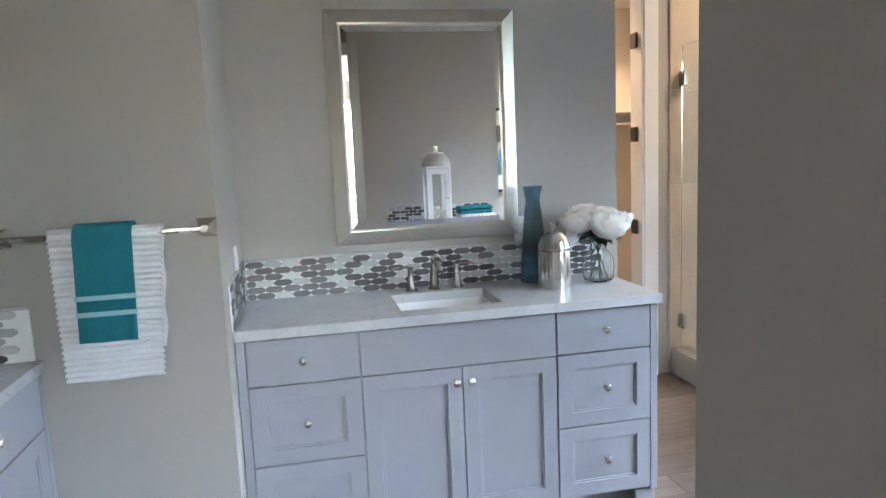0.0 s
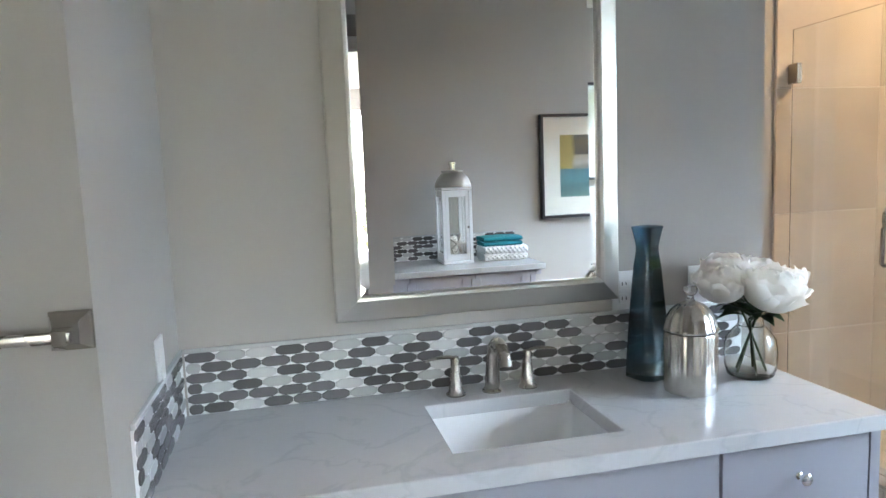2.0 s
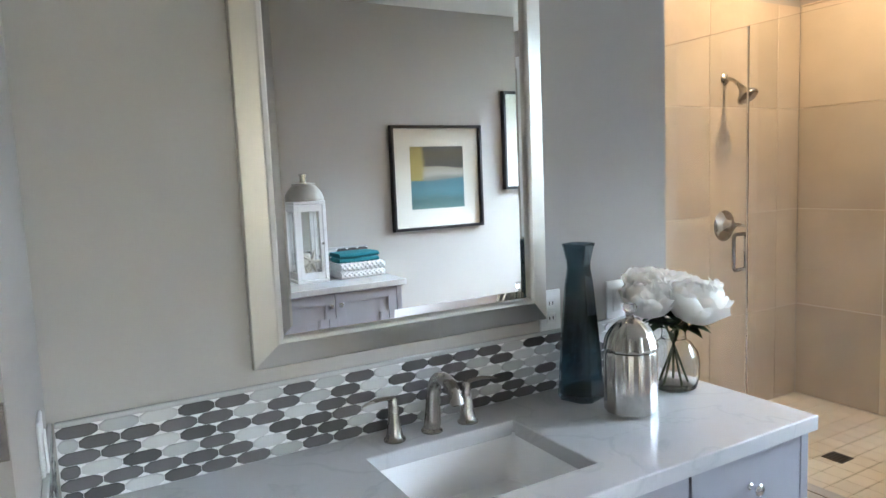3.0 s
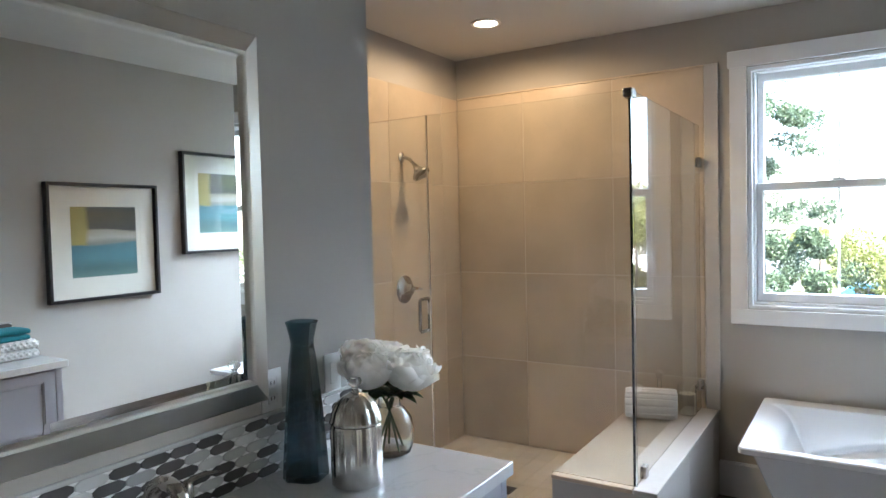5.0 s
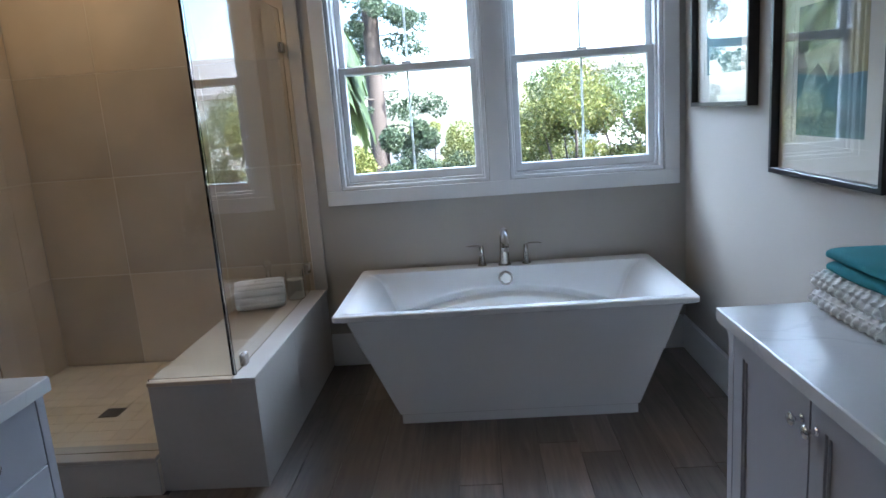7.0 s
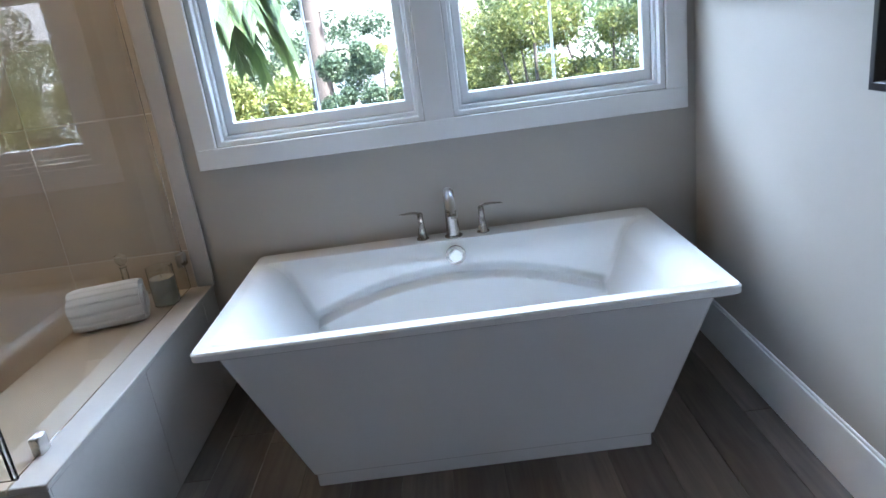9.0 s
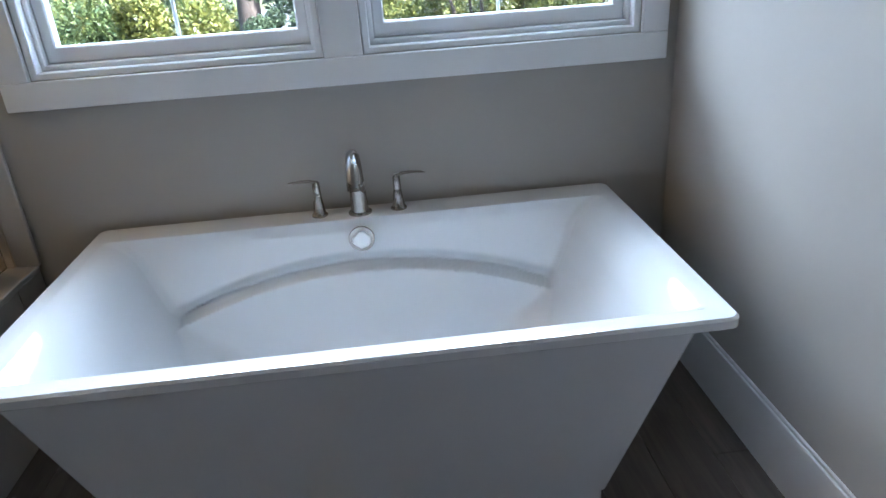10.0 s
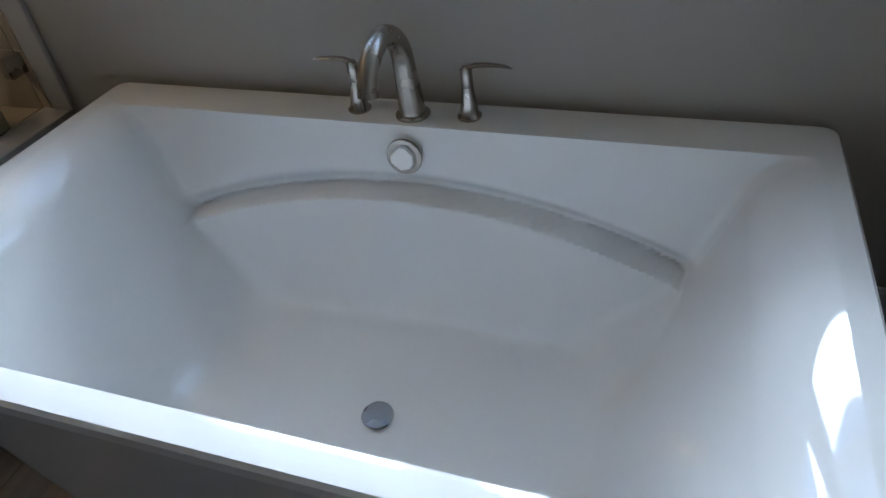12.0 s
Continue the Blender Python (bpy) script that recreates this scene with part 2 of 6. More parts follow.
def print_art(name, seed):
    """An abstract print: ochre at one side, dark bands above, teal water below."""
    m = bpy.data.materials.new(name)
    m.use_nodes = True
    n, l = m.node_tree.nodes, m.node_tree.links
    b = n["Principled BSDF"]
    b.inputs["Roughness"].default_value = 0.7
    tc = n.new("ShaderNodeTexCoord")
    no = n.new("ShaderNodeTexNoise")
    no.noise_dimensions = "4D"
    no.inputs["W"].default_value, no.inputs["Scale"].default_value, no.inputs["Detail"].default_value = seed, 3, 5
    mp = n.new("ShaderNodeMapping")
    mp.inputs["Scale"].default_value = (0.5, 1, 2.2)
    l.new(tc.outputs["Generated"], mp.inputs["Vector"])
    l.new(mp.outputs[0], no.inputs["Vector"])
    sep = n.new("ShaderNodeSeparateXYZ")
    l.new(tc.outputs["Generated"], sep.inputs[0])
    z = n.new("ShaderNodeMath")
    z.operation = "MULTIPLY_ADD"
    z.inputs[1].default_value = 0.14
    l.new(no.outputs[0], z.inputs[0])
    z2 = n.new("ShaderNodeMath")
    z2.operation = "SUBTRACT"
    z2.inputs[1].default_value = 0.07
    l.new(sep.outputs["Z"], z.inputs[2])
    l.new(z.outputs[0], z2.inputs[0])
    r = n.new("ShaderNodeValToRGB")
    r.color_ramp.interpolation = "EASE"
    e = r.color_ramp.elements
    e[0].position, e[0].color = 0.0, (0.1, 0.2, 0.19, 1)
    e[1].position, e[1].color = 1.0, (0.06, 0.07, 0.07, 1)
    for p, c in ((0.12, (0.05, 0.13, 0.14)), (0.3, (0.06, 0.19, 0.23)), (0.44, (0.05, 0.16, 0.21)), (0.49, (0.2, 0.21, 0.19)), (0.56, (0.36, 0.35, 0.31)), (0.64, (0.3, 0.28, 0.23)), (0.68, (0.045, 0.045, 0.04)), (0.9, (0.075, 0.07, 0.045))):
        k = e.new(p)
        k.color = (*c, 1)
    l.new(z2.outputs[0], r.inputs[0])
    x = n.new("ShaderNodeMath")
    x.operation = "MULTIPLY_ADD"
    x.inputs[1].default_value = 0.12
    l.new(no.outputs[0], x.inputs[0])
    l.new(sep.outputs["X"], x.inputs[2])
    rx = n.new("ShaderNodeValToRGB")
    ee = rx.color_ramp.elements
    ee[0].position, ee[0].color = 0.26, (1, 1, 1, 1)
    ee[1].position, ee[1].color = 0.34, (0, 0, 0, 1)
    l.new(x.outputs[0], rx.inputs[0])
    up = n.new("ShaderNodeMath")
    up.operation = "GREATER_THAN"
    up.inputs[1].default_value = 0.46
    l.new(z2.outputs[0], up.inputs[0])
    both = n.new("ShaderNodeMath")
    both.operation = "MULTIPLY"
    l.new(rx.outputs[0], both.inputs[0])
    l.new(up.outputs[0], both.inputs[1])
    mx = n.new("ShaderNodeMix")
    mx.data_type = "RGBA"
    l.new(both.outputs[0], mx.inputs["Factor"])
    l.new(r.outputs[0], mx.inputs["A"])
    mx.inputs["B"].default_value = (0.3, 0.25, 0.07, 1)
    l.new(mx.outputs["Result"], b.inputs["Base Color"])
    return m


QUARTZ = quartz()
PLANK = plank_wood()


# ---- building helpers ----
def thing(name, at, label, category, group="", kind=""):
    ob = new(name)
    ob.location = at
    ob.empty_display_size = 0.05
    return tagged(ob, label, category, group, kind)


def adopt(ob, parent):
    """Puts ob, built in world places, under parent."""
    ob.parent = parent
    ob.matrix_parent_inverse = Matrix.Identity(4) if parent.parent is not None else Matrix.Translation(-Vector(parent.location))
    return ob


def mesh_of(name, bm, material, smooth=False):
    me = bpy.data.meshes.new(name)
    bmesh.ops.recalc_face_normals(bm, faces=bm.faces)
    bm.to_mesh(me)
    bm.free()
    me.materials.append(material)
    if smooth:
        me.shade_smooth()
        me.set_sharp_from_angle(angle=radians(38))
    return me


def part(name, bm, material, parent=None, label="", smooth=True):
    ob = new(name, mesh_of(name, bm, material, smooth))
    if parent is not None:
        adopt(ob, parent)
    return tagged(ob, label)


def box(bm, x0, x1, y0, y1, z0, z1, bevel=0.0, segs=1):
    m = Matrix.Translation(((x0 + x1) / 2, (y0 + y1) / 2, (z0 + z1) / 2)) @ Matrix.Diagonal((abs(x1 - x0), abs(y1 - y0), abs(z1 - z0), 1))
    r = bmesh.ops.create_cube(bm, size=1, matrix=m)
    if bevel:
        edges = {e for v in r["verts"] for e in v.link_edges}
        bmesh.ops.bevel(bm, geom=list(edges), offset=bevel, segments=segs, affect="EDGES", profile=0.5)
    return bm


def boxes(*dims, bevel=0.0, segs=1):
    bm = bmesh.new()
    for d in dims:
        box(bm, *d, bevel=bevel, segs=segs)
    return bm


def lathe(profile, cx=0, cy=0, n=32, flute=0, depth=0.0, bm=None, m=None, caps=True):
    """Turns (radius, height) pairs about the vertical."""
    bm = bm or bmesh.new()
    rings = []
    for r, z in profile:
        ring = []
        for i in range(n):
            a = 2 * math.pi * i / n
            rr = r * (1 - depth * (0.5 + 0.5 * math.cos(flute * a))) if flute else r
            p = Vector((cx + rr * math.cos(a), cy + rr * math.sin(a), z))
            ring.append(bm.verts.new(m @ p if m else p))
        rings.append(ring)
    for a, b in zip(rings, rings[1:]):
        for i in range(n):
            j = (i + 1) % n
            bm.faces.new((a[i], a[j], b[j], b[i]))
    for ring, end in ((rings[0], profile[0]), (rings[-1], profile[-1])):
        if caps and end[0] > 0:
            bm.faces.new(ring)
    bmesh.ops.remove_doubles(bm, verts=[v for r_ in (rings[0], rings[-1]) for v in r_], dist=1e-6)
    return bm


def tube(points, radii, n=12, bm=None, flat=1.0):
    """A round bar through the points, capped; flat squeezes it across."""
    bm = bm or bmesh.new()
    pts = [Vector(p) for p in points]
    if isinstance(radii, (int, float)):
        radii = [radii] * len(pts)
    rings, side = [], None
    for i, p in enumerate(pts):
        d = (pts[min(i + 1, len(pts) - 1)] - pts[max(i - 1, 0)]).normalized()
        if side is None:
            side = d.cross(Vector((0, 0, 1))) if abs(d.z) < 0.95 else d.cross(Vector((0, 1, 0)))
        side = (side - d * side.dot(d)).normalized()
        up = side.cross(d)
        rings.append([bm.verts.new(p + radii[i] * (math.cos(2 * math.pi * k / n) * side + flat * math.sin(2 * math.pi * k / n) * up)) for k in range(n)])
    for a, b in zip(rings, rings[1:]):
        for k in range(n):
            bm.faces.new((a[k], a[(k + 1) % n], b[(k + 1) % n], b[k]))
    bm.faces.new(rings[0]), bm.faces.new(rings[-1])
    return bm


def ring_frame(place, u0, u1, z0, z1, left, right, low, high, d0, d1, bv=0.0016):
    """A rectangular frame in one piece: place(u, depth, z) gives world points."""
    bm = bmesh.new()
    rings = []
    for o, i, d in ((0, None, d0), (0, None, d1 - bv), (bv, None, d1), (None, -bv, d1), (None, 0, d1 - bv), (None, 0, d0)):
        if i is None:
            c = ((u0 + o, z0 + o), (u1 - o, z0 + o), (u1 - o, z1 - o), (u0 + o, z1 - o))
        else:
            c = ((u0 + left + i, z0 + low + i), (u1 - right - i, z0 + low + i), (u1 - right - i, z1 - high - i), (u0 + left + i, z1 - high - i))
        rings.append([bm.verts.new(place(u, d, z)) for u, z in c])
    for a, b in zip(rings, rings[1:] + rings[:1]):
        for k in range(4):
            bm.faces.new((a[k], a[(k + 1) % 4], b[(k + 1) % 4], b[k]))
    return bm


def wall(name, axis, p0, p1, u0, u1, z0, z1, holes=(), material=None, label="painted wall"):
    """A wall between two planes across axis, from u0 to u1, with openings (ua, ub, za, zb) through it."""
    us = sorted({u0, u1, *[h[0] for h in holes], *[h[1] for h in holes]})
    zs = sorted({z0, z1, *[h[2] for h in holes], *[h[3] for h in holes]})
    solid = lambda i, j: 0 <= i < len(us) - 1 and 0 <= j < len(zs) - 1 and not any(h[0] <= us[i] < h[1] and h[2] <= zs[j] < h[3] for h in holes)
    bm = bmesh.new()
    at = (lambda p, u, z: (p, u, z)) if axis == "x" else (lambda p, u, z: (u, p, z))
    f = lambda *c: bm.faces.new([bm.verts.new(at(*q)) for q in c])
    for i in range(len(us) - 1):
        for j in range(len(zs) - 1):
            if not solid(i, j):
                continue
            a, b, c, d = us[i], us[i + 1], zs[j], zs[j + 1]
            for p in (p0, p1):
                f((p, a, c), (p, b, c), (p, b, d), (p, a, d))
            for ok, q in ((solid(i - 1, j), ((a, c), (a, d))), (solid(i + 1, j), ((b, c), (b, d))), (solid(i, j - 1), ((a, c), (b, c))), (solid(i, j + 1), ((a, d), (b, d)))):
                if not ok:
                    f((p0, *q[0]), (p1, *q[0]), (p1, *q[1]), (p0, *q[1]))
    bmesh.ops.remove_doubles(bm, verts=bm.verts, dist=1e-5)
    return tagged(part(name, bm, material or PAINT, smooth=False), label, "wall", kind="structure")


def structure(name, bm, material, label, category, smooth=False):
    return tagged(part(name, bm, material, smooth=smooth), label, category, kind="structure")


# ---- the large structure ----
XW, YP, YV, YT, YS = 3.685, 0.235, 3.01, 2.345, 4.01     # window wall, picture wall, vanity wall, towel wall, shower head wall
XL = -0.222                                             # side of the vanity niche
floor = structure("floor", boxes((-2.2, 3.9, -4.7, 5.9, -0.12, -0.006)), DARK, "grey-brown wood plank floor", "floor")
wall("wall_window", "x", XW, XW + 0.17, YP - 0.15, 4.13, 0, CEIL, [(1.332, 2.18, 1.058, 2.367), (0.355, 1.211, 1.058, 2.367)], label="greige painted wall with two windows")
wall("wall_pictures", "y", YP - 0.15, YP, 0.49, XW, 0, CEIL, label="greige painted wall with framed pictures")
wall("wall_hall", "x", 0.49, 0.64, YP, 0.87, 0, CEIL, label="end of a greige painted partition wall")
wall("wall_hall_back", "x", 0.49, 0.64, -0.35, YP - 0.15, 0, CEIL, label="greige painted hall wall")
wall("wall_vanity", "y", YV, YV + 0.12, -0.6, 1.45, 0, CEIL, label="greige painted wall behind the vanity")
wall("wall_towel", "x", -1.33, XL, YT, YV, 0, CEIL, label="greige painted wall with a towel bar")
wall("wall_left", "x", -1.45, -1.33, -0.35, YV, 0, CEIL, label="greige painted wall")
wall("wall_passage", "x", 1.33, 1.45, YV + 0.12, YS, 0, CEIL, label="greige painted passage wall")
wall("wall_shower", "y", YS, YS + 0.12, 1.0, XW, 0, CEIL, [(1.56, 2.13, 0.0, 2.43)], label="painted wall with a closet doorway")
wall("wall_entry", "y", -0.47, -0.35, -2.2, 2.6, 0, CEIL, [(-0.42, 0.36, 0.0, 2.42)], label="painted wall with the bedroom doorway")
structure("ceiling", boxes((-2.2, 3.9, -4.7, 5.9, CEIL, CEIL + 0.12)), CEILING, "white painted ceiling", "ceiling")
# bedroom and closet, seen through the doorways
wall("wall_bedroom_back", "y", -4.6, -4.45, -2.2, 2.6, 0, CEIL, [(-1.3, 2.1, 0.35, 2.4)], label="bedroom wall with a window")
wall("wall_bedroom_left", "x", -2.2, -2.05, -4.45, -0.47, 0, CEIL, label="bedroom wall")
wall("wall_bedroom_right", "x", 2.45, 2.6, -4.45, -0.47, 0, CEIL, label="bedroom wall")
wall("wall_closet_back", "y", 5.7, 5.82, 0.9, 3.2, 0, CEIL, material=DOORWOOD, label="closet wall")
wall("wall_closet_left", "x", 0.9, 1.0, YS, 5.7, 0, CEIL, material=DOORWOOD, label="closet wall")
wall("wall_closet_right", "x", 3.1, 3.2, YS + 0.12, 5.7, 0, CEIL, material=DOORWOOD, label="closet wall")

BB = 0.2


def baseboard(*dims):
    bm = bmesh.new()
    for d in dims:
        box(bm, *d, 0.0, BB - 0.012, bevel=0.002)
        x0, x1, y0, y1 = d
        box(bm, x0 + 0.004, x1 - 0.004, y0 + 0.004, y1 - 0.004, BB - 0.012, BB, bevel=0.002)
    return structure("baseboard", bm, WHITE, "white painted baseboard", "baseboard")


baseboard((XW - 0.016, XW, YP + 0.016, 2.335))
baseboard((1.59, XW, YP, YP + 0.016))
baseboard((-0.71, XL, YT - 0.016, YT))
baseboard((0.474, 0.49, -0.3, 0.886), (0.49, 0.64, 0.87, 0.886))
baseboard((1.45, 1.466, YV + 0.02, 3.9))


# ---- windows ----
def window(name, y0, y1):
    z0, z1 = 1.058, 2.367
    w = thing(name, (XW + 0.08, (y0 + y1) / 2, z0), "white double-hung vinyl window with thin grilles", "window", kind="structure")
    part("window_frame", ring_frame(lambda u, d, z: (XW + 0.15 - d, u, z), y0, y1, z0, z1, 0.022, 0.022, 0.02, 0.022, 0.0, 0.154, 0.003), VINYL, w)
    part("window_stop", ring_frame(lambda u, d, z: (XW + 0.145 - d, u, z), y0 + 0.022, y1 - 0.022, z0 + 0.02, z1 - 0.022, 0.014, 0.014, 0.016, 0.006, 0.0, 0.115, 0.003), VINYL, w)
    a, b = y0 + 0.036, y1 - 0.036
    mid = 1.72
    for nm, x, za, zb in (("lower_sash", XW + 0.05, z0 + 0.036, mid + 0.022), ("upper_sash", XW + 0.095, mid - 0.022, z1 - 0.022)):
        lo = 0.048 if nm == "lower_sash" else 0.042
        hi = 0.042 if nm == "lower_sash" else 0.05
        s = part(nm, ring_frame(lambda u, d, z: (x + 0.04 - d, u, z), a, b, za, zb, 0.036, 0.036, lo, hi, 0.0, 0.04, 0.005), VINYL, w)
        p = part("pane", boxes((x + 0.017, x + 0.021, a + 0.034, b - 0.034, za + lo - 0.002, zb - hi + 0.002)), CLEAR, s, smooth=False)
        p.visible_shadow = False
        c = (a + b) / 2
        part("grille", boxes((x + 0.024, x + 0.032, c - 0.006, c + 0.006, za + lo, zb - hi), bevel=0.003), VINYL, s)
    part("sash_lock", boxes((XW + 0.04, XW + 0.06, (a + b) / 2 - 0.03, (a + b) / 2 + 0.03, mid + 0.022, mid + 0.034), bevel=0.004), VINYL, w)
    return w


window("window_1", 1.332, 2.18)
window("window_2", 0.355, 1.211)
trim = thing("window_trim", (XW, 1.27, 0.974), "white flat-board casing round both windows", "window trim", kind="structure")
for nm, d in (("casing", (XW - 0.02, XW, 2.182, 2.267, 1.056, 2.37)), ("casing", (XW - 0.02, XW, 0.271, 0.353, 1.056, 2.37)), ("mullion_casing", (XW - 0.02, XW, 1.213, 1.33, 1.056, 2.37)),
              ("header_casing", (XW - 0.024, XW, 0.262, 2.277, 2.37, 2.458)), ("apron", (XW - 0.02, XW, 0.271, 2.267, 0.974, 1.056))):
    part(nm, boxes(d, bevel=0.0025), WHITE, trim)


# ---- doorways ----
def doorway(name, x0, x1, top, ya, yb, label):
    d = thing(name, ((x0 + x1) / 2, ya, 0), label, "door frame", kind="structure")
    for nm, q in (("jamb", (x0, x0 + 0.02, ya - 0.012, yb + 0.012, 0, top)), ("jamb", (x1 - 0.02, x1, ya - 0.012, yb + 0.012, 0, top)), ("head_jamb", (x0 + 0.02, x1 - 0.02, ya - 0.012, yb + 0.012, top - 0.02, top))):
        part(nm, boxes(q, bevel=0.002), WHITE, d)
    for y in (ya - 0.018, yb):
        for nm, q in (("casing", (x0 - 0.09, x0 + 0.004, y, y + 0.018, 0, top + 0.09)), ("casing", (x1 - 0.004, x1 + 0.09, y, y + 0.018, 0, top + 0.09)), ("head_casing", (x0 + 0.004, x1 - 0.004, y, y + 0.018, top - 0.004, top + 0.09))):
            part(nm, boxes(q, bevel=0.002), WHITE, d)
    return d


dr = doorway("door_frame_closet", 1.56, 2.13, 2.43, YS, YS + 0.12, "white painted closet door frame with dark hinges")
for z in (0.4, 0.97, 1.55, 2.12):
    part("hinge", boxes((2.092, 2.109, YS + 0.03, YS + 0.1, z - 0.045, z + 0.045), bevel=0.003), BRONZE, dr, "dark bronze hinge")
doorway("door_frame_bedroom", -0.42, 0.36, 2.42, -0.47, -0.35, "white painted bedroom door frame")

# closet shelf, rod and shirts
shelf = thing("closet_shelf", (2.0, 5.5, 1.75), "white closet shelf with a chrome hanging rod", "shelf")
part("board", boxes((1.0, 3.1, 5.3, 5.7, 1.76, 1.78), bevel=0.002), WHITE, shelf)
part("rod", tube([(1.0, 5.45, 1.68), (3.1, 5.45, 1.68)], 0.016), CHROME, shelf)
part("bracket", boxes((2.04, 2.06, 5.42, 5.7, 1.66, 1.76), bevel=0.002), WHITE, shelf)


def shirt(x, colour, drop):
    s = thing("hanging_shirt", (x, 5.45, 1.68 - drop), "pale shirt hanging from the closet rod", "shirt", "shirts on the closet rod")
    bm = bmesh.new()
    rows = 10
    grid = []
    for j in range(rows + 1):
        v = j / rows
        half = 0.05 + 0.17 * min(1, v * 4)
        grid.append([bm.verts.new((x + 0.02 * math.sin(i * 1.7 + x * 9) * v + (0.022 if k else -0.022) * (0.4 + v * 0.6), 5.45 + half * (i / 4 - 1), 1.64 - drop * v)) for k in (0, 1) for i in (range(9) if k == 0 else range(8, -1, -1))])
    for a, b in zip(grid, grid[1:]):
        for i in range(18):
            bm.faces.new((a[i], a[(i + 1) % 18], b[(i + 1) % 18], b[i]))
    bm.faces.new(grid[0]), bm.faces.new(grid[-1])
    part("cloth", bm, colour, s)
    part("hook", tube([(x, 5.45, 1.645), (x, 5.45, 1.68), (x, 5.465, 1.7), (x, 5.45, 1.715), (x, 5.435, 1.7)], 0.003, 6), CHROME, s)


for i, x in enumerate((1.7, 1.86, 1.98, 2.12, 2.3)):
    shirt(x, FABRIC_W if i % 2 else BEDLINEN, 0.75 + 0.06 * (i % 3))

# bedroom: window and bed end
bw = thing("window_3", (0.5, -4.5, 0.75), "white bedroom window", "window", kind="structure")
for d in ((-1.3, -1.23, -4.58, -4.5, 0.35, 2.4), (2.03, 2.1, -4.58, -4.5, 0.35, 2.4), (-1.23, 2.03, -4.58, -4.5, 0.35, 0.42), (-1.23, 2.03, -4.58, -4.5, 2.33, 2.4), (0.37, 0.43, -4.58, -4.5, 0.42, 2.33)):
    part("window_frame", boxes(d, bevel=0.003), VINYL, bw)
bed = thing("bed", (0.7, -3.2, 0), "bed with rumpled white linen", "bed")
part("base", boxes((-0.1, 1.6, -4.2, -2.2, 0.08, 0.32), bevel=0.02, segs=2), BEDLINEN, bed)
bm = boxes((-0.15, 1.65, -4.25, -2.15, 0.32, 0.62), bevel=0.08, segs=4)
part("duvet", bm, BEDLINEN, bed)
for x in (0.0, 1.5):
    for y in (-4.1, -2.3):
        part("leg", boxes((x, x + 0.06, y, y + 0.06, 0, 0.08)), BLACKWOOD, bed)

# recessed lamps
for x, y, nm in ((3.035, 3.42, "recessed_light"), (1.9, 5.0, "closet_light")):
    dl = thing(nm, (x, y, CEIL), "round recessed ceiling light, lit warm", "ceiling light")
    part("trim_ring", lathe([(0.062, CEIL - 0.004), (0.066, CEIL - 0.008), (0.082, CEIL - 0.006), (0.085, CEIL - 0.0005), (0.062, CEIL - 0.0005), (0.062, CEIL - 0.004)], x, y, 40, caps=False), PLASTIC, dl)
    part("lens", lathe([(0.0, CEIL - 0.003), (0.061, CEIL - 0.003), (0.061, CEIL - 0.0005), (0, CEIL - 0.0005)], x, y, 40), LAMPGLOW, dl, "glowing lamp lens")


# ---- vanity cabinets ----
def knob(p, axis, parent):
    """A chrome mushroom knob standing out of a front along axis."""
    prof = [(0.0, 0.0), (0.009, 0.0), (0.009, 0.003), (0.005, 0.006), (0.0045, 0.015), (0.008, 0.019), (0.0135, 0.022), (0.0145, 0.026), (0.011, 0.0295), (0.0, 0.031)]
    q = Vector(axis).to_track_quat("Z", "Y").to_matrix().to_4x4()
    part("knob", lathe(prof, n=20, m=Matrix.Translation(p) @ q), CHROME, parent, "polished chrome knob")


def front(parent, name, a0, a1, z0, z1, place, shaker, knobs=(), rail=0.057):
    """A door or drawer front in the plane of a cabinet. place(u, depth, z) gives world points; depth is out of the cabinet."""
    bm = bmesh.new()

    def slab(u0, u1, d0, d1, c0, c1, bv=0.0016):
        p, q = Vector(place(u0, d0, c0)), Vector(place(u1, d1, c1))
        box(bm, min(p.x, q.x), max(p.x, q.x), min(p.y, q.y), max(p.y, q.y), min(p.z, q.z), max(p.z, q.z), bevel=bv)
    if shaker:
        bm = ring_frame(place, a0, a1, z0, z1, rail, rail, rail, rail, 0, 0.02)
    else:
        slab(a0, a1, 0, 0.02, z0, z1, 0.002)
    f = part(name, bm, GREY, parent)
    if shaker:
        bm = bmesh.new()
        slab(a0 + rail - 0.004, a1 - rail + 0.004, 0.0, 0.011, z0 + rail - 0.004, z1 - rail + 0.004, 0)
        part("panel", bm, GREY, f)
        e = 0.008
        part("bead", ring_frame(place, a0 + rail, a1 - rail, z0 + rail, z1 - rail, e, e, e, e, 0.011, 0.0155, 0.0015), GREY, f)
    n = Vector(place(0, 1, 0)) - Vector(place(0, 0, 0))
    for u, z in knobs:
        knob(place(u, 0.02, z), n, f)
    return f


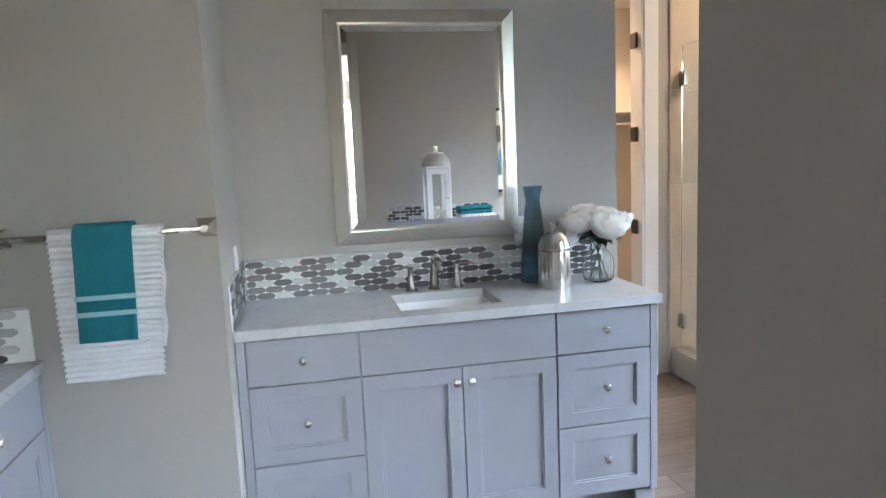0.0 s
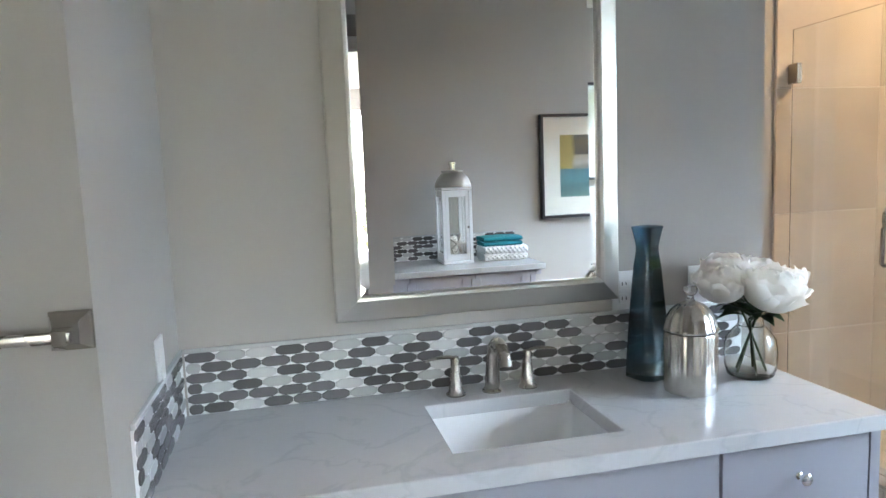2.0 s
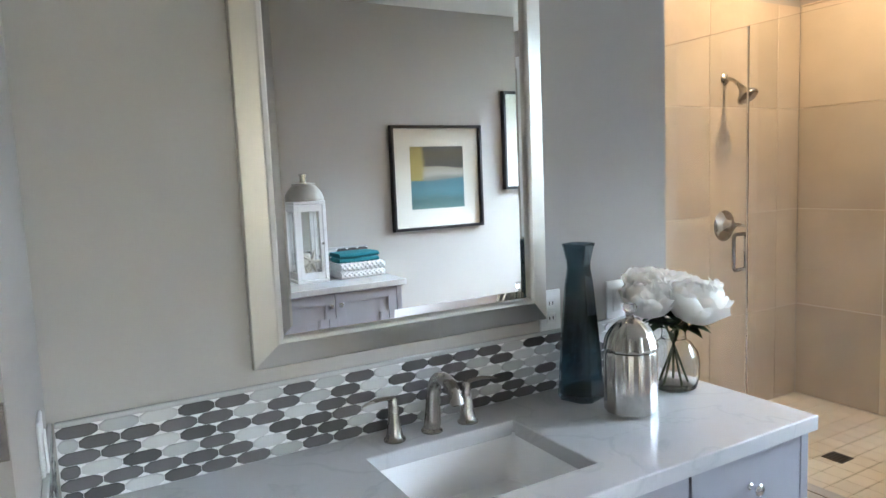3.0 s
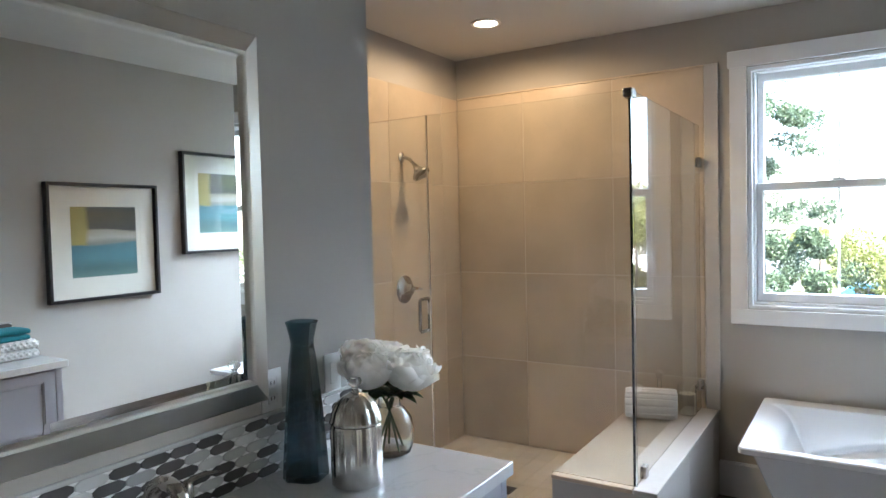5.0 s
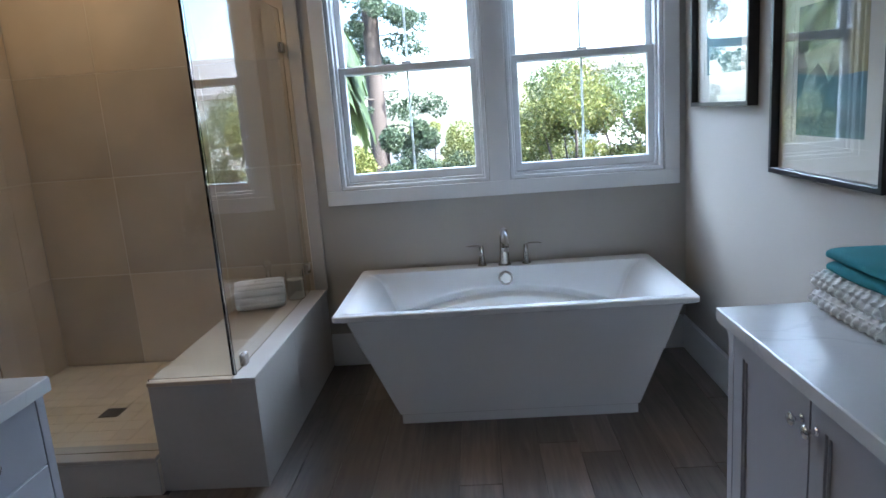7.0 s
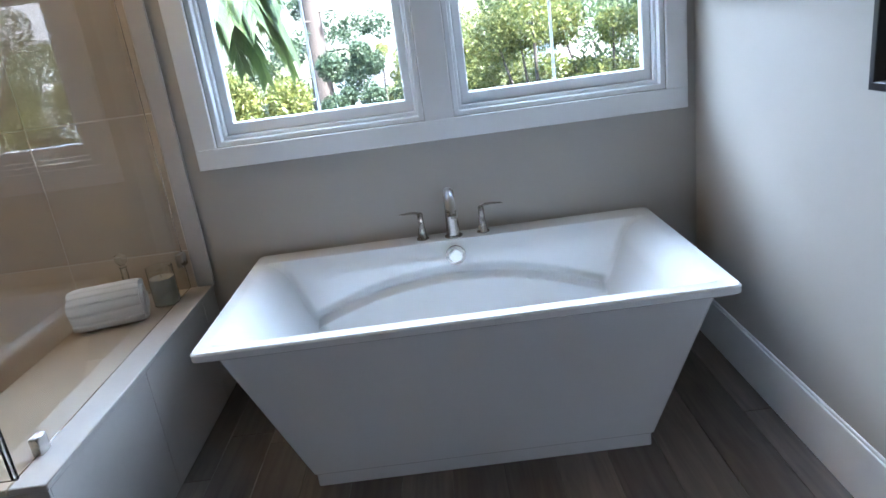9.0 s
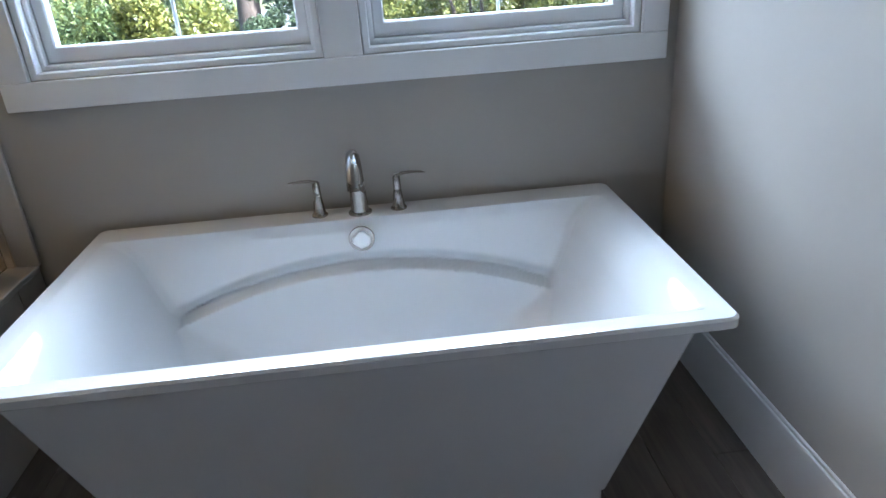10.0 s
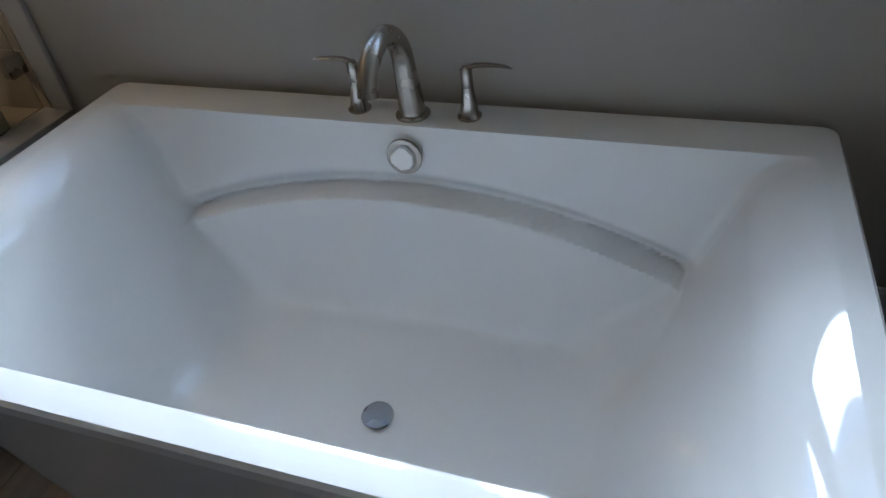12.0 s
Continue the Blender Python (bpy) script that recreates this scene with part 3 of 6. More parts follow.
def sink_basin(x0, x1, y0, y1, z):
    """An undermount rectangular basin; returns its mesh."""
    bm = bmesh.new()

    def ring(ix, zz, r):
        out = []
        for cx, cy, a in ((x1 - ix - r, y1 - ix - r, 0), (x0 + ix + r, y1 - ix - r, 90), (x0 + ix + r, y0 + ix + r, 180), (x1 - ix - r, y0 + ix + r, 270)):
            for k in range(5):
                t = radians(a + 22.5 * k)
                out.append(bm.verts.new((cx + r * math.cos(t), cy + r * math.sin(t), zz)))
        return out
    rings = [ring(-0.02, z - 0.03, 0.02), ring(-0.004, z - 0.03, 0.02), ring(-0.003, z - 0.035, 0.02), ring(0.01, z - 0.1, 0.03), ring(0.02, z - 0.135, 0.04), ring(0.045, z - 0.152, 0.05), ring(0.12, z - 0.157, 0.02)]
    for a, b in zip(rings, rings[1:]):
        for i in range(20):
            bm.faces.new((a[i], a[(i + 1) % 20], b[(i + 1) % 20], b[i]))
    bm.faces.new(rings[-1])
    return bm


CT = 0.90
van = thing("vanity_cabinet", (0.58, 2.75, 0), "grey painted shaker vanity with drawers, doors and chrome knobs", "cabinet")
VF, VX0, VX1 = 2.51, XL + 0.003, 1.36
part("body", boxes((VX0, VX0 + 0.018, VF + 0.02, YV - 0.015, 0.118, 0.862), (VX1 - 0.018, VX1, VF + 0.02, YV - 0.015, 0.118, 0.862), (VX0, VX1, YV - 0.015, YV - 0.003, 0.1, 0.862), (VX0, VX1, VF + 0.02, YV - 0.015, 0.1, 0.118), (VX0, VX1, VF, VF + 0.02, 0.1, 0.862), bevel=0.001), GREY, van)
part("toe_kick", boxes((VX0, VX1 - 0.02, VF + 0.07, YV - 0.003, 0.0, 0.1)), GREY, van)
part("foot", boxes((1.27, VX1 - 0.001, VF - 0.002, VF + 0.06, 0.0, 0.1), bevel=0.006), GREY, van)
part("foot", boxes((VX0 + 0.001, VX0 + 0.06, VF - 0.002, VF + 0.06, 0.0, 0.1), bevel=0.006), GREY, van)
part("end_stile", boxes((1.33, VX1 - 0.001, VF - 0.02, VF, 0.1, 0.86), bevel=0.0015), GREY, van)
part("end_stile", boxes((VX0 + 0.001, -0.188, VF - 0.02, VF, 0.1, 0.86), bevel=0.0015), GREY, van)
vp = lambda u, d, z: (u, VF - d, z)
front(van, "drawer", -0.185, 0.200, 0.694, 0.858, vp, False, [(0.004, 0.777)])
front(van, "drawer", -0.185, 0.200, 0.402, 0.690, vp, True, [(0.006, 0.55)])
front(van, "drawer", -0.185, 0.200, 0.112, 0.398, vp, True, [(0.006, 0.26)])
front(van, "false_front", 0.206, 0.940, 0.694, 0.858, vp, False)
front(van, "door", 0.206, 0.572, 0.112, 0.690, vp, True, [(0.548, 0.637)])
front(van, "door", 0.576, 0.940, 0.112, 0.690, vp, True, [(0.603, 0.637)])
front(van, "drawer", 0.946, 1.328, 0.694, 0.858, vp, False, [(1.14, 0.78)])
front(van, "drawer", 0.946, 1.328, 0.402, 0.690, vp, True, [(1.14, 0.552)])
front(van, "drawer", 0.946, 1.328, 0.112, 0.398, vp, True, [(1.14, 0.26)])
SK = (0.371, 0.763, 2.577, 2.876)
top = thing("vanity_countertop", (0.58, 2.75, 0.865), "white quartz countertop with faint grey veins", "countertop")
part("slab", ring_frame(lambda u, d, v: (u, v, 0.864 + d), XL + 0.002, 1.374, 2.476, YV - 0.001, SK[0] - XL - 0.002, 1.374 - SK[1], SK[2] - 2.476, YV - 0.001 - SK[3], 0.0, CT - 0.864, 0.0025), QUARTZ, top, smooth=False)
sink = thing("sink", (0.567, 2.726, 0.74), "white rectangular undermount sink set in the countertop", "sink")
part("basin", sink_basin(*SK, CT), CERAMIC, sink)
part("drain", lathe([(0, 0.745), (0.022, 0.745), (0.022, 0.748), (0.026, 0.747), (0.03, 0.744), (0, 0.744)], 0.567, 2.75, 24), CHROME, sink)


# ---- mosaic splash ----
def mosaic_tile(w, h, d):
    bm = bmesh.new()
    out = [(-w, -h * 0.4), (-w * 0.64, -h * 0.98), (0, -h), (w * 0.64, -h * 0.98), (w, -h * 0.4), (w, h * 0.4), (w * 0.64, h * 0.98), (0, h), (-w * 0.64, h * 0.98), (-w, h * 0.4)]
    a = [bm.verts.new((x, 0, z)) for x, z in out]
    b = [bm.verts.new((x, -d * 0.6, z)) for x, z in out]
    c = [bm.verts.new((x * 0.96, -d, z * 0.92)) for x, z in out]
    for p, q in ((a, b), (b, c)):
        for i in range(10):
            bm.faces.new((p[i], p[(i + 1) % 10], q[(i + 1) % 10], q[i]))
    bm.faces.new(c)
    return bm


# dark (s) and pale (m) pieces from the first end on, bottom row first
MOSAIC_ROWS = ("ssmsssmsss", "sssssmssmsm", "smsmsmsssm", "ssmsssmssms", "mssssmsmsms", "smmssmsmsms")
MOS = {k: mesh_of("mosaic_tile", mosaic_tile(0.0361, 0.0128, 0.004), m) for k, m in (("s", SLATE), ("m", MARBLE))}
HALF = {k: mesh_of("mosaic_half_tile", mosaic_tile(0.0172, 0.0126, 0.004), m) for k, m in (("s", SLATE), ("m", MARBLE))}


def splash(name, start, along, length, z0, seed, label):
    """A mosaic strip: start is the wall point at its first end, along its heading in the plan; the tiles face to the right of it."""
    rng = random.Random(seed)
    u = Vector((*along, 0)).normalized()
    out = Vector((u.y, -u.x, 0))
    s = Vector((*start, 0))
    t = thing(name, (s.x, s.y, z0), label, "backsplash", kind="structure")
    turn = math.atan2(u.y, u.x)
    H = 0.165

    def slab(a, b, d0, d1, c0, c1, bv):
        bm = bmesh.new()
        box(bm, a, b, -d1, -d0, c0, c1, bevel=bv)
        bmesh.ops.transform(bm, matrix=Matrix.Translation(s) @ Matrix.Rotation(turn, 4, "Z"), verts=bm.verts)
        return bm
    part("grout_bed", slab(0, length, 0.0005, 0.006, z0 + 0.0005, z0 + H - 0.006, 0), BSGROUT, t)
    part("edge_strip", slab(0, length, 0.0005, 0.0105, z0 + H - 0.0055, z0 + H + 0.006, 0.002), MARBLE, t)
    P = 0.0735
    for r in range(6):
        z = z0 + 0.0145 + r * 0.0265
        k = 0
        run = 0
        while True:
            half = r % 2 == 0 and k == 0
            c = P * 0.26 if half else P * k if r % 2 == 0 else P * (k + 0.5)
            w = 0.0172 if half else 0.0361
            if c + w > length - 0.001:
                break
            dark = MOSAIC_ROWS[r][k] == "s" if k < len(MOSAIC_ROWS[r]) and length > 1.2 else rng.random() < (0.68 if run < 4 else 0.2)
            k += 1
            run = run + 1 if dark else 0
            key = "s" if dark else "m"
            ob = new("mosaic_tile", (HALF if half else MOS)[key])
            p = s + u * c + out * 0.0055
            adopt(ob, t)
            ob.location = (p.x, p.y, z)
            ob.rotation_euler = (0, 0, turn)
    return t


# ---- taps ----
def lever_tap(parent, x, y, z, heading, name="handle", rise=0.0):
    """A conical tap body with a thin curved lever towards heading."""
    part(name + "_body", lathe([(0.0, z), (0.026, z), (0.026, z + 0.004), (0.02, z + 0.01), (0.017, z + 0.03), (0.0125, z + 0.066), (0.012, z + 0.068), (0.0128, z + 0.07), (0.0115, z + 0.098 + rise), (0.008, z + 0.104 + rise), (0, z + 0.105 + rise)], x, y, 24), NICKEL, parent)
    h = Vector((*heading, 0)).normalized()
    pts = [Vector((x, y, z + 0.096 + rise)) + h * d + Vector((0, 0, dz)) for d, dz in ((-0.012, 0.0), (0.0, 0.004), (0.02, 0.009), (0.045, 0.010), (0.07 + rise, 0.007), (0.083 + rise, 0.003))]
    part(name + "_lever", tube(pts, [0.006, 0.0095, 0.0095, 0.0085, 0.006, 0.002], 12, flat=0.5), NICKEL, parent)


def spout_arc(parent, base, heading, height, reach, r0, r1):
    b, h = Vector(base), Vector((*heading, 0)).normalized()
    R = reach / 2
    pts, rad = [b, b + Vector((0, 0, 0.012))], [r0 * 1.12, r0]
    straight = height - R
    for k in range(1, 6):
        pts.append(b + Vector((0, 0, straight * k / 5)) + h * (0.012 * k / 5))
        rad.append(r0 + (r1 - r0) * k / 8)
    c = pts[-1] + h * R
    for k in range(1, 15):
        a = math.pi - radians(168) * k / 14
        pts.append(c + h * R * math.cos(a) + Vector((0, 0, R * math.sin(a))))
        rad.append(r0 + (r1 - r0) * (5 + k * 0.4) / 8 if k < 9 else r1 * 1.0)
    part("spout", tube(pts, rad, 20), NICKEL, parent)
    part("base_ring", lathe([(0, base[2]), (r0 * 1.3, base[2]), (r0 * 1.3, base[2] + 0.004), (r0 * 1.05, base[2] + 0.009), (0, base[2] + 0.009)], base[0], base[1], 28), NICKEL, parent)
    tip = pts[-1]
    d = (pts[-1] - pts[-2]).normalized()
    part("aerator", tube([tip - d * 0.004, tip + d * 0.002], r1 * 0.72, 16), BRONZE, parent)


fc = thing("sink_faucet", (0.567, 2.93, CT), "brushed nickel widespread sink faucet with two lever handles", "faucet")
spout_arc(fc, (0.567, 2.935, CT), (0, -1), 0.145, 0.115, 0.021, 0.0155)
lever_tap(fc, 0.467, 2.935, CT, (-1, -0.15))
lever_tap(fc, 0.667, 2.935, CT, (1, -0.15))

# ---- framed mirror ----
mir = thing("wall_mirror", (0.57, YV, 1.108), "wall mirror in a wide brushed silver frame", "mirror")
MX0, MX1, MZ0, MZ1 = 0.170, 0.971, 1.106, 2.067


def frame_ring(x0, x1, z0, z1, prof):
    """A mitred frame in a wall facing -y: prof is (inset, y) pairs from the outside in."""
    bm = bmesh.new()
    rings = [[bm.verts.new((x0 + i, y, z0 + i)), bm.verts.new((x1 - i, y, z0 + i)), bm.verts.new((x1 - i, y, z1 - i)), bm.verts.new((x0 + i, y, z1 - i))] for i, y in prof]
    for a, b in zip(rings, rings[1:]):
        for k in range(4):
            bm.faces.new((a[k], a[(k + 1) % 4], b[(k + 1) % 4], b[k]))
    return bm


part("frame", frame_ring(MX0, MX1, MZ0, MZ1, [(0.0, YV - 0.001), (0.0, YV - 0.013), (0.003, YV - 0.016), (0.05, YV - 0.03), (0.054, YV - 0.032), (0.062, YV - 0.031), (0.066, YV - 0.028), (0.067, YV - 0.019)]), mat("silver_frame", (0.62, 0.595, 0.55), 0.33, 1.0, vary=0.04, scale=5, rough_vary=0.05), mir, "mitred brushed silver frame", smooth=False)
part("glass", frame_ring(MX0 + 0.066, MX1 - 0.066, MZ0 + 0.066, MZ1 - 0.066, [(0.0, YV - 0.0195), (0.024, YV - 0.0215)]), MIRROR, mir, "slanted mirror edge", smooth=False)
bm = bmesh.new()
bm.faces.new([bm.verts.new((x, YV - 0.0215, z)) for x, z in ((MX0 + 0.09, MZ0 + 0.09), (MX1 - 0.09, MZ0 + 0.09), (MX1 - 0.09, MZ1 - 0.09), (MX0 + 0.09, MZ1 - 0.09))])
part("mirror_sheet", bm, MIRROR, mir, "silvered mirror sheet", smooth=False)


def outlet(name, x, z, label, toggle):
    o = thing(name, (x, YV, z), label, "outlet")
    part("plate", boxes((x - 0.036, x + 0.036, YV - 0.006, YV, z - 0.058, z + 0.058), bevel=0.003, segs=2), PLASTIC, o)
    if toggle:
        part("rocker", boxes((x - 0.016, x + 0.016, YV - 0.01, YV - 0.006, z - 0.033, z + 0.033), bevel=0.002), PLASTIC, o)
    else:
        for dz in (-0.021, 0.021):
            part("socket", boxes((x - 0.016, x + 0.016, YV - 0.0085, YV - 0.006, z + dz - 0.014, z + dz + 0.014), bevel=0.002), PLASTIC, o)
            for dx in (-0.006, 0.006):
                part("slot", boxes((x + dx - 0.0012, x + dx + 0.0012, YV - 0.0095, YV - 0.0084, z + dz - 0.004, z + dz + 0.005)), DARK, o)


outlet("wall_outlet", 0.99, 1.125, "white double socket plate above the backsplash", False)
outlet("light_switch", 1.235, 1.125, "white rocker switch plate on the wall", True)
sw = thing("side_switch", (XL, 2.76, 1.1), "white switch plate on the niche side wall", "light switch")
part("plate", boxes((XL, XL + 0.006, 2.73, 2.8, 1.04, 1.16), bevel=0.003, segs=2), PLASTIC, sw)
part("rocker", boxes((XL + 0.006, XL + 0.01, 2.748, 2.782, 1.066, 1.134), bevel=0.002), PLASTIC, sw)


# ---- bathtub ----
TX0, TX1, TY0, TY1, TZ = 2.752, 3.668, 0.453, 2.106, 0.583
TYC = (TY0 + TY1) / 2


def round_ring(bm, x0, x1, y0, y1, r, z, n_long=64, n_short=18, shape=None):
    """A closed ring of points round a rectangle with rounded corners, always in the same order."""
    pts = []

    def run(ax, ay, bx, by, n):
        for k in range(n):
            t = k / n
            pts.append((ax + (bx - ax) * t, ay + (by - ay) * t))

    def bend(cx, cy, a):
        for k in range(6):
            t = radians(a + 15 * k)
            pts.append((cx + r * math.cos(t), cy + r * math.sin(t)))
    run(x1, y0 + r, x1, y1 - r, n_long)
    bend(x1 - r, y1 - r, 0)
    run(x1 - r, y1, x0 + r, y1, n_short)
    bend(x0 + r, y1 - r, 90)
    run(x0, y1 - r, x0, y0 + r, n_long)
    bend(x0 + r, y0 + r, 180)
    run(x0 + r, y0, x1 - r, y0, n_short)
    bend(x1 - r, y0 + r, 270)
    return [bm.verts.new((shape(x, y, z) if shape else (x, y, z))) for x, y in pts]


def loft(bm, rings, cap_first=False, cap_last=True):
    n = len(rings[0])
    for a, b in zip(rings, rings[1:]):
        for i in range(n):
            bm.faces.new((a[i], a[(i + 1) % n], b[(i + 1) % n], b[i]))
    if cap_first:
        bm.faces.new(rings[0])
    if cap_last:
        bm.faces.new(rings[-1])


def smooth01(t):
    t = max(0.0, min(1.0, t))
    return t * t * (3 - 2 * t)


def tub_inside(z):
    """Front, back and end places of the basin at a height, by depth below the rim."""
    d = (TZ - z) / (TZ - 0.13)
    xf = 2.806 + 0.13 * d + 0.05 * d ** 4
    xb = 3.556 - 0.1 * d - 0.04 * d ** 4
    h, R, th = max(0.0, TZ - z), 0.14, radians(66)
    h1 = R * (1 - math.cos(th))
    e = math.sqrt(max(0.0, 2 * R * h - h * h)) if h < h1 else R * math.sin(th) + (h - h1) / math.tan(th)
    e += 0.05 * d ** 6
    return xf, xb, TY0 + 0.022 + e, TY1 - 0.022 - e


def arc_shape(x, y, z):
    """The arched step across the back and the front of the basin."""
    za = 0.432 - 0.118 * ((y - TYC) / 0.6) ** 2
    ledge = smooth01((za + 0.006 - z) / 0.014)
    recess = smooth01((za + 0.055 - z) / 0.05) * (1 - ledge)
    back = smooth01((x - 3.3) / 0.06)
    inner = smooth01((0.70 - abs(y - TYC)) / 0.08)
    ease = 1 - smooth01((za - z) / 0.26)
    return (x + (0.03 * recess - 0.024 * ledge * ease) * back * inner, y, z)


tub = thing("bathtub", ((TX0 + TX1) / 2, TYC, 0), "white freestanding acrylic bathtub with tapered sides and a wide rim", "bathtub")
bm = bmesh.new()
out = [round_ring(bm, 2.856, 3.60, 0.708, 1.836, 0.012, 0.0), round_ring(bm, 2.856, 3.60, 0.708, 1.836, 0.012, 0.045), round_ring(bm, 2.851, 3.605, 0.698, 1.846, 0.014, 0.05),
       round_ring(bm, 2.821, 3.635, 0.501, 2.059, 0.02, 0.54), round_ring(bm, 2.818, 3.638, 0.496, 2.064, 0.02, 0.552)]
loft(bm, out, True, False)
part("shell", bm, ACRYLIC, tub)
bm = bmesh.new()
rg = [round_ring(bm, 2.818, 3.638, 0.496, 2.064, 0.02, 0.553), round_ring(bm, TX0 + 0.006, TX1 - 0.004, TY0 + 0.006, TY1 - 0.006, 0.028, 0.553), round_ring(bm, TX0, TX1, TY0, TY1, 0.03, 0.558), round_ring(bm, TX0, TX1, TY0, TY1, 0.03, 0.577), round_ring(bm, TX0 + 0.006, TX1 - 0.006, TY0 + 0.006, TY1 - 0.006, 0.028, TZ)]
xf, xb, ya, yb = tub_inside(TZ)
rg += [round_ring(bm, xf - 0.008, xb + 0.006, ya, yb, 0.03, TZ - 0.0002), round_ring(bm, xf - 0.004, xb + 0.003, ya + 0.012, yb - 0.012, 0.032, TZ - 0.0012)]
NR = 110
for k in range(1, NR + 1):
    f = (k / NR) ** 1.6
    z = TZ - 0.0015 - (TZ - 0.0015 - 0.135) * f
    xf, xb, ya, yb = tub_inside(z)
    rg.append(round_ring(bm, xf, xb, ya, yb, 0.026 + 0.107 * smooth01((f - 0.56) / 0.36), z, shape=arc_shape))
xf, xb, ya, yb = tub_inside(0.13)
for ins, z in ((0.012, 0.125), (0.03, 0.119), (0.06, 0.115), (0.1, 0.1125), (0.15, 0.112)):
    rg.append(round_ring(bm, xf + ins, xb - ins, ya + ins, yb - ins, 0.135 - ins * 0.75, z))
loft(bm, rg)
part("basin", bm, ACRYLIC, tub)
q = Vector((-1, 0, 0.12)).to_track_quat("Z", "Y").to_matrix().to_4x4()
part("overflow", lathe([(0, 0), (0.039, 0), (0.041, 0.006), (0.039, 0.011), (0.0, 0.014)], n=36, m=Matrix.Translation((3.535, 1.277, 0.522)) @ q), NICKEL, tub, "round brushed nickel overflow plate")
bm = bmesh.new()
ang = [radians(a) for a in (20, 70, 100, 170, 200, 260, 310, 340)]
lo = [bm.verts.new(Matrix.Translation((3.535, 1.277, 0.522)) @ q @ Vector((0.03 * math.cos(a), 0.03 * math.sin(a), 0.014))) for a in ang]
hi = [bm.verts.new(Matrix.Translation((3.535, 1.277, 0.522)) @ q @ Vector((0.026 * math.cos(a), 0.026 * math.sin(a), 0.022))) for a in ang]
loft(bm, [lo, hi])
part("overflow_knob", bm, mat("satin_nickel", (0.6, 0.58, 0.55), 0.3, 1.0, vary=0.04, scale=30), tub, "satin nickel dial", smooth=False)
part("drain_stopper", lathe([(0, 0.113), (0.03, 0.113), (0.03, 0.118), (0.026, 0.119), (0.026, 0.121), (0.033, 0.1215), (0.0345, 0.1235), (0.0335, 0.1255), (0, 0.1258)], 3.155, 1.255, 32), NICKEL, tub, "brushed nickel pop-up drain stopper")

tf = thing("tub_faucet", (3.6, 1.277, TZ), "brushed nickel deck-mounted tub faucet with two lever handles", "faucet")
spout_arc(tf, (3.602, 1.275, TZ), (-1, 0.0), 0.21, 0.182, 0.029, 0.0195)
lever_tap(tf, 3.61, 1.403, TZ, (0.05, 1), rise=0.01)
lever_tap(tf, 3.61, 1.151, TZ, (0.05, -1), rise=0.01)

# ---- shower ----
XG, YG = 2.375, 2.425           # planes of the door glass and of the side glass
SF = 0.09                       # shower floor
PX0, PY0, PY1, PZ = 2.346, 2.338, 2.779, 0.482
bench = thing("shower_bench", (3.0, 2.56, 0), "tiled pony wall and bench with a stone top", "bench", kind="structure")
part("core", boxes((PX0 + 0.01, XW - 0.001, PY0 + 0.01, PY1 - 0.01, 0.0, PZ - 0.02)), GROUT, bench)
part("top_slab", boxes((PX0 - 0.004, XW - 0.001, PY0 - 0.004, PY0 + 0.094, PZ - 0.02, PZ), bevel=0.003), PONYTILE, bench, "grey stone cap")
part("bench_slab", boxes((PX0 - 0.004, XW - 0.02, PY0 + 0.096, PY1 + 0.004, PZ - 0.02, PZ - 0.001), bevel=0.003), TILE, bench, "beige stone bench top")
for x0, x1 in ((PX0 + 0.01, 2.94), (2.942, 3.53), (3.532, XW - 0.001)):
    part("tile", boxes((x0, x1, PY0, PY0 + 0.0095, 0.001, PZ - 0.021), bevel=0.001), PONYTILE, bench)
    part("tile", boxes((x0, x1, PY1 - 0.0095, PY1, SF, PZ - 0.021), bevel=0.001), TILE, bench)
part("tile", boxes((PX0, PX0 + 0.0095, PY0, PY1, 0.001, PZ - 0.021), bevel=0.001), PONYTILE, bench)
curb = thing("shower_curb", (XG, 3.4, 0), "low tiled shower curb", "curb", kind="structure")
part("core", boxes((2.325, 2.445, PY1, YS, 0, 0.15)), GROUT, curb)
part("cap", boxes((2.315, 2.455, PY1 + 0.005, YS - 0.012, 0.15, 0.168), bevel=0.002), PONYTILE, curb)
for y0, y1 in ((PY1 + 0.001, 3.37), (3.372, YS)):
    part("tile", boxes((2.316, 2.325, y0, y1, 0.001, 0.149), bevel=0.001), PONYTILE, curb)
part("tile", boxes((2.445, 2.454, PY1 + 0.001, YS - 0.012, SF, 0.149), bevel=0.001), TILE, curb)
pan = thing("shower_floor", (3.05, 3.4, 0), "cream tiled shower floor with a square drain", "floor", kind="structure")
part("bed", boxes((2.445, XW - 0.001, PY1, YS - 0.001, 0.0, SF - 0.004)), GROUT, pan)
PT = mesh_of("pan_tile", boxes((-0.0493, 0.0493, -0.0493, 0.0493, -0.003, 0.003), bevel=0.001), PANTILE)
for i in range(12):
    for j in range(12):
        x, y = 2.456 + 0.05 + 0.1005 * i, PY1 + 0.05 + 0.1005 * j
        if x < XW - 0.06 and y < YS - 0.055:
            ob = new("floor_tile", PT)
            adopt(ob, pan)
            ob.location = (x, y, SF - 0.0035)
dg = part("drain_grate", boxes((2.905, 3.005, 3.27, 3.37, SF, SF + 0.004), bevel=0.001), BRONZE, pan, "dark square drain grate")
for k in range(5):
    part("slot", boxes((2.915, 2.995, 3.283 + 0.017 * k, 3.289 + 0.017 * k, SF + 0.004, SF + 0.0046)), DARK, dg)

TT = 2.40
JZ = (0.065, 0.65, 1.228, 1.815, TT)


